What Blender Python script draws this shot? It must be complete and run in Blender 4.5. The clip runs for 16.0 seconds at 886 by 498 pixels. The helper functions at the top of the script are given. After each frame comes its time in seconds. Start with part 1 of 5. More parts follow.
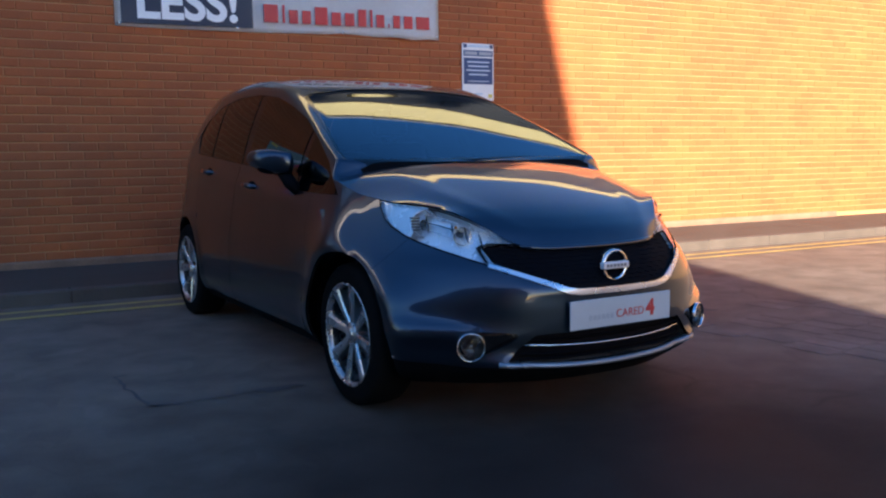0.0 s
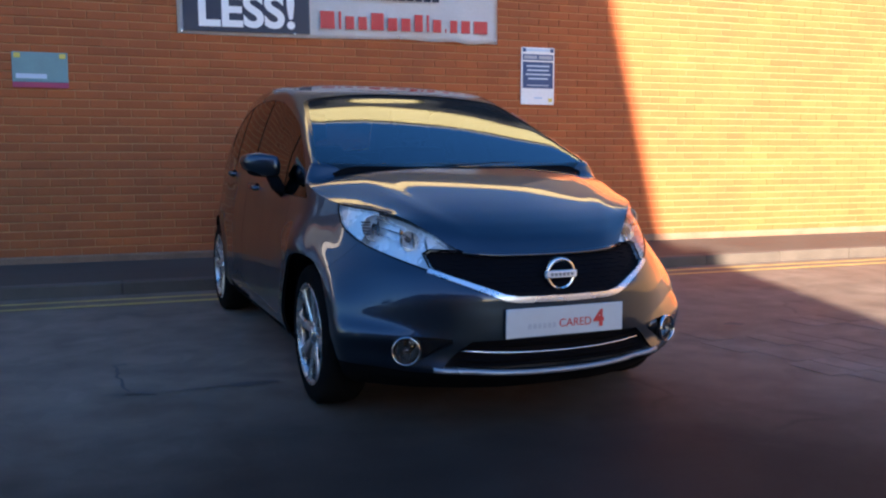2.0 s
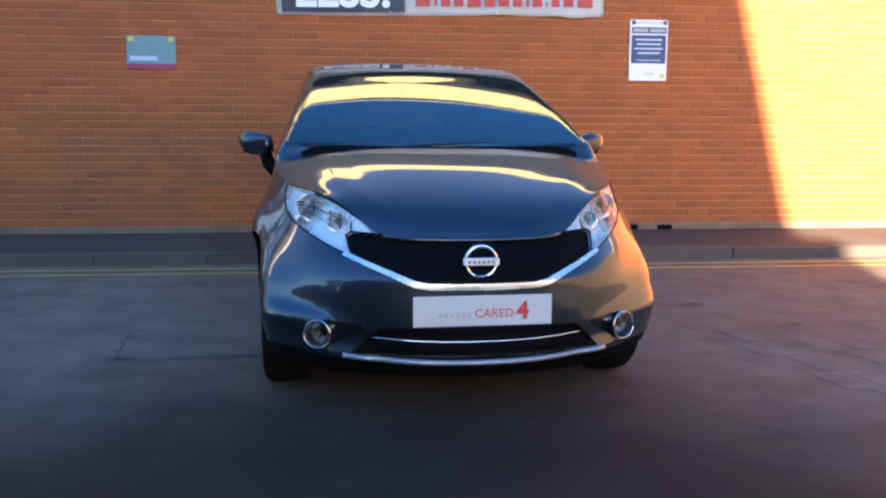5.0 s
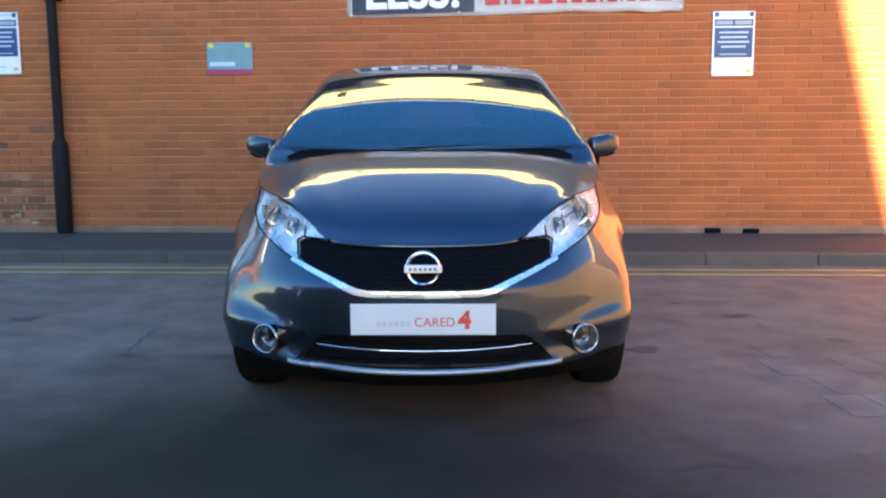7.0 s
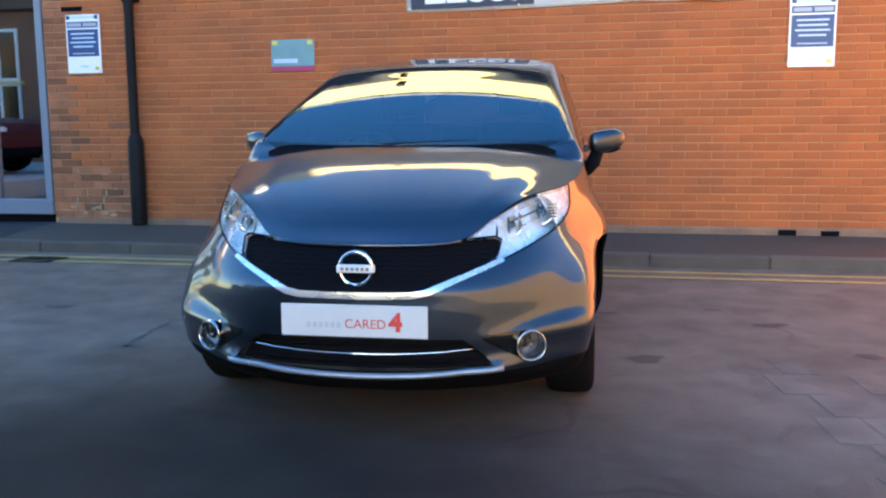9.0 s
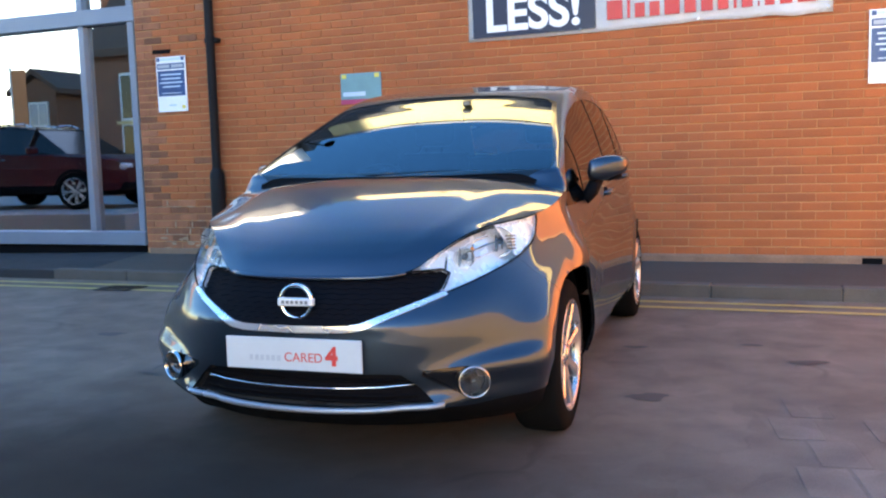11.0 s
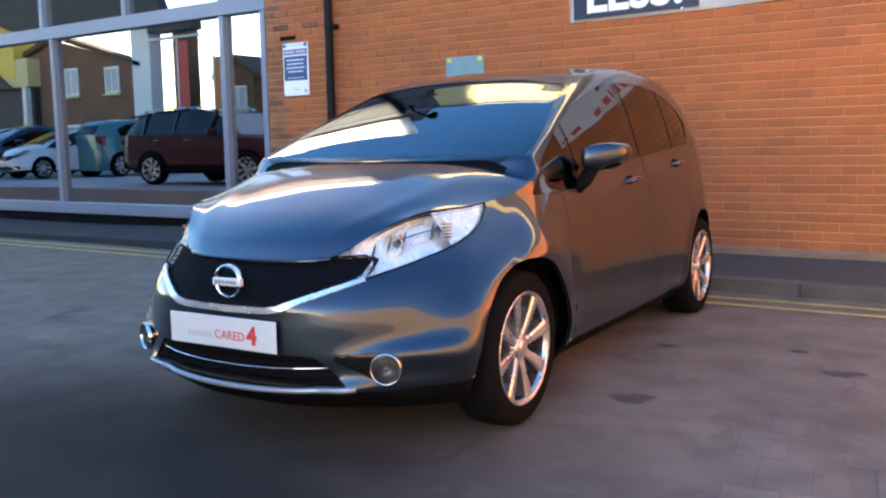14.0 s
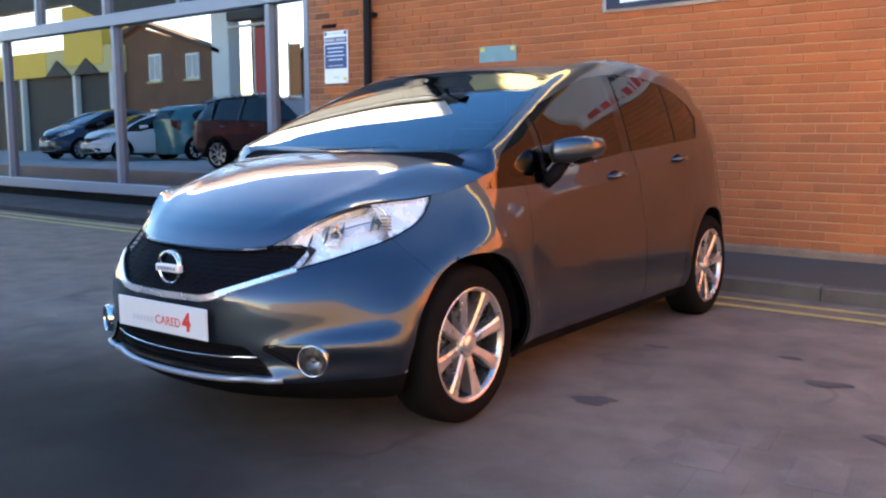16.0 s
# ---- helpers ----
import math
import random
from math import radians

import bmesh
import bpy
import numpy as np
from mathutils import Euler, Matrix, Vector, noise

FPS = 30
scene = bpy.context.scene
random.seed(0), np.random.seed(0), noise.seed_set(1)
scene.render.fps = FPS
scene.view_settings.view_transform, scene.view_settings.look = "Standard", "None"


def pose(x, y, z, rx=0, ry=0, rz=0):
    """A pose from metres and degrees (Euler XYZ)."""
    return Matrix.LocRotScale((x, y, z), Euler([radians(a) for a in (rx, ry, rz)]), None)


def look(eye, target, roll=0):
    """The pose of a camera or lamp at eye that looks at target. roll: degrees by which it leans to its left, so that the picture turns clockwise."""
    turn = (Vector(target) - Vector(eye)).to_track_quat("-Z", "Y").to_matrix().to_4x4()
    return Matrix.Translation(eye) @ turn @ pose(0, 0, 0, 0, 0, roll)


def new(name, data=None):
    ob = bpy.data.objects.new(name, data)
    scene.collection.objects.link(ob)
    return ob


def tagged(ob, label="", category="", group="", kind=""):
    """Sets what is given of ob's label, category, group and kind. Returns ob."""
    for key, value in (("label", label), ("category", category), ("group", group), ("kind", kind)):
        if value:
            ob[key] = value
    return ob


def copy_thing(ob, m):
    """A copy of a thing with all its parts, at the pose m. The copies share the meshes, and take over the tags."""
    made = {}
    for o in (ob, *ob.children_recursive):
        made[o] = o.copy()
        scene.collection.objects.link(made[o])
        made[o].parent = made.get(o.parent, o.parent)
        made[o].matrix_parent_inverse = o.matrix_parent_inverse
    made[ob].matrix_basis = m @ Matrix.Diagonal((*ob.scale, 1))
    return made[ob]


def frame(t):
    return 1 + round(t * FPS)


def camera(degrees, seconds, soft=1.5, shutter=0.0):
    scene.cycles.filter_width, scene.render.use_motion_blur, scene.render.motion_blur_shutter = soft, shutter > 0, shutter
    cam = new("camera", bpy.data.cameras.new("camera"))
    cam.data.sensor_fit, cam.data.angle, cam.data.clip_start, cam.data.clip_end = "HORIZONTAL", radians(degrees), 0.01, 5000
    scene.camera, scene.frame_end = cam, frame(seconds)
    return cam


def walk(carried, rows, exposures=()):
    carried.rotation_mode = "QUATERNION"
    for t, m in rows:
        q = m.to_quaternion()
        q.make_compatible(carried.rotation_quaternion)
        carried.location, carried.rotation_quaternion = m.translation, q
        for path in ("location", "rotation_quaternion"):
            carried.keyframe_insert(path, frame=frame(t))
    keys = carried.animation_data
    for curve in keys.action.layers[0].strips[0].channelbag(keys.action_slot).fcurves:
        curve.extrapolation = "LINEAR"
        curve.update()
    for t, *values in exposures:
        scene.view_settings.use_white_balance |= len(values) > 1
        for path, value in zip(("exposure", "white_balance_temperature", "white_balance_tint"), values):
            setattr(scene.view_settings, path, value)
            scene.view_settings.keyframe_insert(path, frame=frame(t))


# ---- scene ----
cam = camera(53.3, 16.0, soft=2.2)
PATH = [
    (0, (-2.259, -7.951, 1.093), (-1.32, -6.199, 0.872), -0.6),
    (0.5, (-2.093, -8.095, 1.086), (-1.237, -6.302, 0.859), -1.3),
    (1, (-1.952, -8.216, 1.103), (-1.132, -6.404, 0.89), -1.1),
    (1.5, (-1.771, -8.241, 1.086), (-1.02, -6.399, 0.878), -0.8),
    (2, (-1.621, -8.276, 1.103), (-0.939, -6.408, 0.889), -0.0),
    (2.5, (-1.432, -8.318, 1.095), (-0.799, -6.432, 0.885), 0.0),
    (3, (-1.234, -8.388, 1.101), (-0.683, -6.479, 0.876), -0.5),
    (3.5, (-1.057, -8.414, 1.092), (-0.593, -6.48, 0.875), -1.0),
    (4, (-0.859, -8.427, 1.107), (-0.489, -6.477, 0.866), -0.3),
    (6.5, (0.043, -8.348, 1.121), (0.036, -6.367, 0.849), -0.3),
    (7, (0.258, -8.333, 1.13), (0.144, -6.354, 0.863), -0.3),
    (7.5, (0.424, -8.294, 1.118), (0.225, -6.322, 0.854), -0.5),
    (8, (0.6, -8.223, 1.116), (0.325, -6.26, 0.844), -0.7),
    (8.5, (0.727, -8.158, 1.125), (0.396, -6.205, 0.849), -0.1),
    (9, (0.931, -8.11, 1.122), (0.524, -6.171, 0.848), -0.4),
    (9.5, (1.112, -8.068, 1.12), (0.617, -6.147, 0.87), -0.6),
    (9.7, (1.17, -8.042, 1.113), (0.638, -6.129, 0.875), -0.9),
    (11.8, (1.834, -7.749, 1.127), (1.0, -5.944, 0.909), -1.4),
    (12, (1.894, -7.72, 1.116), (1.021, -5.936, 0.884), -1.4),
    (12.5, (2.024, -7.607, 1.128), (1.091, -5.855, 0.883), -1.1),
    (13, (2.133, -7.543, 1.128), (1.141, -5.826, 0.87), -1.3),
    (13.5, (2.312, -7.456, 1.123), (1.271, -5.767, 0.867), -1.3),
    (14, (2.434, -7.396, 1.118), (1.329, -5.746, 0.881), -1.1),
    (14.5, (2.532, -7.282, 1.117), (1.344, -5.69, 0.89), -1.7),
    (15, (2.616, -7.19, 1.118), (1.396, -5.62, 0.898), -0.7),
    (15.5, (2.731, -7.103, 1.123), (1.493, -5.55, 0.884), -0.8),
    (16, (2.818, -7.047, 1.121), (1.568, -5.508, 0.862), -0.1),
]
walk(cam, [(t, look(eye, target, roll)) for t, eye, target, roll in PATH],
     exposures=[(t, stops, kelvin, tint) for t, stops, kelvin, tint in ((0, 1.91, 6820, 19), (1.5, 2.11, 6950, 20), (4.0, 2.62, 7250, 20), (6.5, 3.27, 7650, 12), (9.0, 3.38, 7750, 11), (12.0, 3.44, 8350, 15), (16.0, 3.42, 8750, 19))])

# ---- light ----
SUN = Vector((-0.41, -1.0, 0.36)).normalized()
world = bpy.data.worlds.new("sky")
scene.world = world
world.use_nodes = True
wn = world.node_tree.nodes
sky = wn.new("ShaderNodeTexSky")
sky.sky_type, sky.sun_disc = "NISHITA", False
sky.sun_elevation = math.asin(SUN.z)
sky.sun_rotation = math.atan2(SUN.x, SUN.y)
sky.air_density, sky.dust_density, sky.ozone_density = 1.0, 0.3, 3.0
wn["Background"].inputs["Strength"].default_value = 0.094
deep = wn.new("ShaderNodeHueSaturation")
deep.inputs["Saturation"].default_value = 1.3
deep.inputs["Hue"].default_value = 0.504
world.node_tree.links.new(sky.outputs["Color"], deep.inputs["Color"])
world.node_tree.links.new(deep.outputs["Color"], wn["Background"].inputs["Color"])
sun = new("sun", bpy.data.lights.new("sun", "SUN"))
sun.data.energy, sun.data.angle, sun.data.color = 5.0, radians(0.6), (1.0, 0.90, 0.74)
sun.matrix_world = look(SUN * 60, (0, 0, 0))

# ---- materials ----
def make(name, colour, rough=0.6, metal=0.0, vary=0.25, grain=60.0, blotch=3.0, bump=0.0, coat=0.0, spec=0.5, roughvary=0.1, per=0.0, island=False):
    """A surface with colour variation at two scales, uneven gloss and fine relief."""
    m = bpy.data.materials.new(name)
    m.use_nodes = True
    t, l = m.node_tree.nodes, m.node_tree.links
    b = t["Principled BSDF"]
    co = t.new("ShaderNodeTexCoord").outputs["Object"]
    geo = t.new("ShaderNodeNewGeometry")
    big, fine = t.new("ShaderNodeTexNoise"), t.new("ShaderNodeTexNoise")
    big.inputs["Scale"].default_value, fine.inputs["Scale"].default_value = blotch, grain
    big.inputs["Detail"].default_value, fine.inputs["Detail"].default_value = 5, 3
    l.new(geo.outputs["Position"], big.inputs["Vector"])
    l.new(geo.outputs["Position"], fine.inputs["Vector"])
    add = t.new("ShaderNodeMath")
    add.operation = "MULTIPLY_ADD"
    l.new(fine.outputs["Fac"], add.inputs[0])
    add.inputs[1].default_value = 0.6
    l.new(big.outputs["Fac"], add.inputs[2])
    ramp = t.new("ShaderNodeMapRange")
    l.new(add.outputs[0], ramp.inputs["Value"])
    ramp.inputs["From Min"].default_value, ramp.inputs["From Max"].default_value = 0.45, 1.15
    ramp.inputs["To Min"].default_value, ramp.inputs["To Max"].default_value = 1 - vary, 1 + vary
    last = ramp.outputs["Result"]
    if per:
        pick = geo.outputs["Random Per Island"] if island else t.new("ShaderNodeObjectInfo").outputs["Random"]
        pr = t.new("ShaderNodeMapRange")
        l.new(pick, pr.inputs["Value"])
        pr.inputs["To Min"].default_value, pr.inputs["To Max"].default_value = 1 - per, 1 + per
        mu = t.new("ShaderNodeMath")
        mu.operation = "MULTIPLY"
        l.new(pr.outputs["Result"], mu.inputs[0])
        l.new(last, mu.inputs[1])
        last = mu.outputs[0]
    sc = t.new("ShaderNodeVectorMath")
    sc.operation = "SCALE"
    sc.inputs[0].default_value = colour
    l.new(last, sc.inputs["Scale"])
    l.new(sc.outputs["Vector"], b.inputs["Base Color"])
    rr = t.new("ShaderNodeMapRange")
    l.new(big.outputs["Fac"], rr.inputs["Value"])
    rr.inputs["From Min"].default_value, rr.inputs["From Max"].default_value = 0.3, 0.7
    rr.inputs["To Min"].default_value, rr.inputs["To Max"].default_value = max(0.02, rough - roughvary), min(1, rough + roughvary)
    l.new(rr.outputs["Result"], b.inputs["Roughness"])
    b.inputs["Metallic"].default_value = metal
    b.inputs["Coat Weight"].default_value = coat
    b.inputs["Coat Roughness"].default_value = 0.03
    b.inputs["Specular IOR Level"].default_value = spec
    if bump:
        bp = t.new("ShaderNodeBump")
        bp.inputs["Strength"].default_value, bp.inputs["Distance"].default_value = 0.6, bump
        l.new(fine.outputs["Fac"], bp.inputs["Height"])
        l.new(bp.outputs["Normal"], b.inputs["Normal"])
    return m


def glass(name, tint, gloss_ior=1.5, sheen=(1, 1, 1)):
    """A thin pane: clear with a tint, with a mirror gloss by Fresnel."""
    m = bpy.data.materials.new(name)
    m.use_nodes = True
    t, l = m.node_tree.nodes, m.node_tree.links
    t.remove(t["Principled BSDF"])
    clear, gl, mix, fr = (t.new("ShaderNodeBsdf" + k) if k in ("Transparent", "Glossy") else t.new("ShaderNode" + k) for k in ("Transparent", "Glossy", "MixShader", "Fresnel"))
    clear.inputs["Color"].default_value = (*tint, 1)
    gl.inputs["Roughness"].default_value = 0.01
    gl.inputs["Color"].default_value = (*sheen, 1)
    fr.inputs["IOR"].default_value = gloss_ior
    l.new(fr.outputs["Fac"], mix.inputs["Fac"])
    l.new(clear.outputs[0], mix.inputs[1])
    l.new(gl.outputs[0], mix.inputs[2])
    l.new(mix.outputs[0], t["Material Output"].inputs["Surface"])
    return m


PAINT = make("gunmetal_paint", (0.025, 0.040, 0.062), 0.36, 0.92, 0.06, 900, 2, coat=1.0, roughvary=0.03, spec=0.3)
PAINT.node_tree.nodes["Principled BSDF"].inputs["Coat Roughness"].default_value = 0.025
BLACK = make("black_plastic", (0.004, 0.004, 0.005), 0.75, 0, 0.2, 300, 8, spec=0.06)
GLOSSBLACK = make("gloss_black", (0.008, 0.008, 0.009), 0.12, 0, 0.1, 200, 8, roughvary=0.04)
RUBBER = make("tyre_rubber", (0.007, 0.0068, 0.0068), 0.92, 0, 0.3, 120, 10, bump=0.001, spec=0.05, roughvary=0.05)
CHROME = make("chrome", (0.78, 0.79, 0.8), 0.08, 1, 0.05, 100, 6, roughvary=0.03)
SILVER = make("silver_trim", (0.80, 0.82, 0.85), 0.28, 0.75, 0.06, 200, 6)
ALLOY = make("alloy_rim", (0.60, 0.60, 0.60), 0.3, 0.85, 0.1, 90, 12)
REFLECTOR = make("lamp_reflector", (0.86, 0.90, 0.93), 0.26, 0.35, 0.06, 30, 18)
BADGE = make("satin_badge", (0.72, 0.74, 0.77), 0.4, 0.3, 0.05, 100, 6)
DULLMARK = make("dark_badge_mark", (0.20, 0.21, 0.23), 0.5, 0.2, 0.05, 100, 6)
LAMPDARK = make("dark_lamp_bowl", (0.16, 0.17, 0.18), 0.22, 0.8, 0.1, 60, 10)
STAIN = make("oil_stained_asphalt", (0.066, 0.057, 0.053), 0.75, 0, 0.4, 120, 5, bump=0.003)
CRACKED = make("cracked_asphalt", (0.085, 0.077, 0.072), 0.85, 0, 0.3, 120, 5)
AMBER = make("amber_bulb", (0.6, 0.2, 0.04), 0.3, 0, 0.1)
CABIN = make("cabin_trim", (0.008, 0.008, 0.009), 0.8, 0, 0.2, 200, 6)
SCREEN = glass("windscreen_glass", (0.42, 0.48, 0.52), 1.64, (0.80, 0.91, 1.0))
DARKGLASS = glass("privacy_glass", (0.10, 0.10, 0.10), 1.55)
LENS = glass("lamp_lens", (0.97, 0.97, 0.97), 1.27)
SHOPGLASS = glass("shop_glass", (0.5, 0.52, 0.54), 4.3)
WHITE = make("white_vinyl", (0.90, 0.90, 0.89), 0.45, 0, 0.06, 40, 2.5, bump=0.002)
PLATEWHITE = make("plate_white", (0.52, 0.57, 0.60), 0.35, 0, 0.05, 40, 3)
DULLSILVER = make("dull_silver_trim", (0.30, 0.33, 0.37), 0.35, 0.6, 0.08, 200, 6)
NAVY = make("navy_print", (0.012, 0.022, 0.05), 0.5, 0, 0.1)
TAILRED = make("tail_lamp_red", (0.12, 0.01, 0.012), 0.15, 0, 0.1, 100, 8, roughvary=0.04)
RED = make("red_print", (0.62, 0.05, 0.045), 0.5, 0, 0.1)
ORANGEPRINT = make("orange_print", (0.60, 0.17, 0.05), 0.5, 0, 0.1)
PALEGREY = make("pale_grey_print", (0.42, 0.47, 0.52), 0.5, 0, 0.1)
GREYPRINT = make("grey_print", (0.40, 0.44, 0.50), 0.5, 0, 0.1)
POSTERBLUE = make("poster_blue", (0.020, 0.068, 0.185), 0.4, 0, 0.12, 80, 6)
PALEBLUE = make("pale_blue_print", (0.55, 0.68, 0.8), 0.4, 0, 0.1)
TEAL = make("teal_sign", (0.16, 0.32, 0.33), 0.45, 0, 0.15, 60, 6)
MAGENTA = make("magenta_print", (0.45, 0.05, 0.13), 0.45, 0, 0.1)
YELLOWDOT = make("yellow_print", (0.75, 0.62, 0.12), 0.5, 0, 0.1)
BRICK = make("orange_brick", (0.405, 0.106, 0.032), 0.85, 0, 0.26, 90, 1.6, bump=0.004, per=0.11)
BRICKS = make("orange_bricks", (0.405, 0.106, 0.032), 0.85, 0, 0.26, 90, 1.6, bump=0.004, per=0.11, island=True)
OLDBRICKS = make("old_mixed_bricks", (0.30, 0.105, 0.05), 0.9, 0, 0.40, 70, 5, bump=0.008, per=0.42, island=True)
SMEAR = make("old_pale_mortar", (0.42, 0.27, 0.17), 0.95, 0, 0.4, 50, 9, bump=0.006)
MORTAR = make("mortar", (0.52, 0.245, 0.11), 0.95, 0, 0.25, 150, 2, bump=0.003)
PLINTH = make("base_mortar", (0.24, 0.14, 0.09), 0.95, 0, 0.35, 60, 4, bump=0.006)
KERB = make("kerb_concrete", (0.098, 0.080, 0.066), 0.9, 0, 0.30, 120, 4, bump=0.003, per=0.10)
LINE = make("worn_yellow_paint", (0.44, 0.33, 0.10), 0.7, 0, 0.45, 70, 6, bump=0.002)
PIPE = make("black_iron_paint", (0.006, 0.006, 0.007), 0.6, 0, 0.3, 60, 6, bump=0.001, spec=0.2)
ALUFRAME = make("powder_coated_aluminium", (0.20, 0.235, 0.29), 0.4, 0.2, 0.08, 60, 4)
DARKFRAME = make("dark_base_panel", (0.03, 0.032, 0.035), 0.6, 0, 0.25, 40, 4)
CEMENT = make("plain_floor", (0.30, 0.26, 0.23), 0.5, 0, 0.15, 30, 2)
INNERWALL = make("showroom_wall", (0.35, 0.34, 0.33), 0.8, 0, 0.1, 30, 2)
HOUSEBRICK = make("dark_house_brick", (0.22, 0.10, 0.06), 0.9, 0, 0.3, 30, 1.5)
ROOFTILE = make("roof_tile", (0.12, 0.07, 0.05), 0.85, 0, 0.3, 20, 2)
UPSTAND = make("grey_sheet_metal", (0.055, 0.06, 0.062), 0.55, 0.1, 0.12, 40, 2)
FASCIA = make("cream_fascia", (0.62, 0.52, 0.26), 0.6, 0, 0.08, 40, 1.5)
REDPAINT = make("dark_red_paint", (0.060, 0.004, 0.007), 0.6, 0, 0.08, 300, 3, coat=0.25, spec=0.25)
TEALPAINT = make("teal_paint", (0.02, 0.20, 0.21), 0.35, 0.2, 0.08, 300, 3, coat=1.0)
WHITEPAINT = make("white_car_paint", (0.75, 0.75, 0.75), 0.35, 0, 0.05, 300, 3, coat=1.0)
FORECOURT = make("pale_concrete", (0.40, 0.38, 0.36), 0.8, 0, 0.2, 40, 1.2)
BOUNCEWALL = make("bounce_wall_tan", (0.42, 0.27, 0.15), 0.9, 0, 0.15, 30, 1.5)
RENDERED = make("cream_render", (0.70, 0.56, 0.28), 0.85, 0, 0.12, 30, 1.5)
HOUSEWHITE = make("white_window_paint", (0.75, 0.75, 0.73), 0.5, 0, 0.06)


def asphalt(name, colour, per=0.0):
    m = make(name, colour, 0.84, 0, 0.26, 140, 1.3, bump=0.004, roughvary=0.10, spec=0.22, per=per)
    t, l = m.node_tree.nodes, m.node_tree.links
    b = t["Principled BSDF"]
    src = b.inputs["Base Color"].links[0].from_socket
    pos = t.new("ShaderNodeNewGeometry").outputs["Position"]
    wob, vor = t.new("ShaderNodeTexNoise"), t.new("ShaderNodeTexVoronoi")
    wob.inputs["Scale"].default_value = 1.7
    l.new(pos, wob.inputs["Vector"])
    mixv = t.new("ShaderNodeVectorMath")
    mixv.operation = "MULTIPLY_ADD"
    l.new(wob.outputs["Color"], mixv.inputs[0])
    mixv.inputs[1].default_value = (0.6, 0.6, 0.0)
    l.new(pos, mixv.inputs[2])
    vor.feature, vor.inputs["Scale"].default_value = "DISTANCE_TO_EDGE", 0.75
    l.new(mixv.outputs[0], vor.inputs["Vector"])
    line = t.new("ShaderNodeMapRange")
    l.new(vor.outputs["Distance"], line.inputs["Value"])
    line.inputs["From Min"].default_value, line.inputs["From Max"].default_value = 0.003, 0.020
    line.inputs["To Min"].default_value, line.inputs["To Max"].default_value = 0.0, 1.0
    patch = t.new("ShaderNodeTexNoise")
    patch.inputs["Scale"].default_value = 0.8
    l.new(pos, patch.inputs["Vector"])
    only = t.new("ShaderNodeMapRange")
    l.new(patch.outputs["Fac"], only.inputs["Value"])
    only.inputs["From Min"].default_value, only.inputs["From Max"].default_value = 0.60, 0.64
    only.inputs["To Min"].default_value, only.inputs["To Max"].default_value = 1.0, 0.0
    mx = t.new("ShaderNodeMath")
    mx.operation = "MAXIMUM"
    l.new(line.outputs[0], mx.inputs[0])
    l.new(only.outputs[0], mx.inputs[1])
    oil = t.new("ShaderNodeTexNoise")
    oil.inputs["Scale"].default_value, oil.inputs["Detail"].default_value = 3.4, 4
    l.new(pos, oil.inputs["Vector"])
    spot = t.new("ShaderNodeMapRange")
    l.new(oil.outputs["Fac"], spot.inputs["Value"])
    spot.inputs["From Min"].default_value, spot.inputs["From Max"].default_value = 0.38, 0.70
    spot.inputs["To Min"].default_value, spot.inputs["To Max"].default_value = 1.12, 0.80
    mm = t.new("ShaderNodeMapRange")
    l.new(mx.outputs[0], mm.inputs["Value"])
    mm.inputs["To Min"].default_value, mm.inputs["To Max"].default_value = 0.78, 1.0
    # patchwork of wear a hand's width across
    cell = t.new("ShaderNodeTexVoronoi")
    cell.inputs["Scale"].default_value = 7.0
    l.new(mixv.outputs[0], cell.inputs["Vector"])
    hue = t.new("ShaderNodeSeparateColor")
    l.new(cell.outputs["Color"], hue.inputs["Color"])
    worn = t.new("ShaderNodeMapRange")
    l.new(hue.outputs[0], worn.inputs["Value"])
    worn.inputs["To Min"].default_value, worn.inputs["To Max"].default_value = 0.93, 1.08
    both = t.new("ShaderNodeMath")
    both.operation = "MULTIPLY"
    # shade before the car's nose put into the colour, paler further out
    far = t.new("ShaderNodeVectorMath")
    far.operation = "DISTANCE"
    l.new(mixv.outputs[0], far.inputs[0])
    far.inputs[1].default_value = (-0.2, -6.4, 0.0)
    nose_shade = t.new("ShaderNodeMapRange")
    nose_shade.interpolation_type = "SMOOTHSTEP"
    l.new(far.outputs["Value"], nose_shade.inputs["Value"])
    nose_shade.inputs["From Min"].default_value, nose_shade.inputs["From Max"].default_value = 1.2, 3.3
    nose_shade.inputs["To Min"].default_value, nose_shade.inputs["To Max"].default_value = 0.33, 2.6
    wear_shade = t.new("ShaderNodeMath")
    wear_shade.operation = "MULTIPLY"
    l.new(worn.outputs[0], wear_shade.inputs[0])
    l.new(nose_shade.outputs[0], wear_shade.inputs[1])
    l.new(wear_shade.outputs[0], both.inputs[0])
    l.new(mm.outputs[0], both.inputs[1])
    mult = t.new("ShaderNodeMath")
    mult.operation = "MULTIPLY"
    l.new(both.outputs[0], mult.inputs[0])
    l.new(spot.outputs[0], mult.inputs[1])
    sc = t.new("ShaderNodeVectorMath")
    sc.operation = "SCALE"
    l.new(src, sc.inputs[0])
    l.new(mult.outputs[0], sc.inputs["Scale"])
    l.new(sc.outputs[0], b.inputs["Base Color"])
    return m


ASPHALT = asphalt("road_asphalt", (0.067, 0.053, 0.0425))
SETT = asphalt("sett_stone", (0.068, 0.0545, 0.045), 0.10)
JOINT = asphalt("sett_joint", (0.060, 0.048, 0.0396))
DARKPAVING = make("dark_paving", (0.022, 0.021, 0.022), 0.85, 0, 0.3, 120, 2, bump=0.004)
PAVING = make("pavement_asphalt", (0.062, 0.049, 0.039), 0.85, 0, 0.3, 120, 2, bump=0.004)


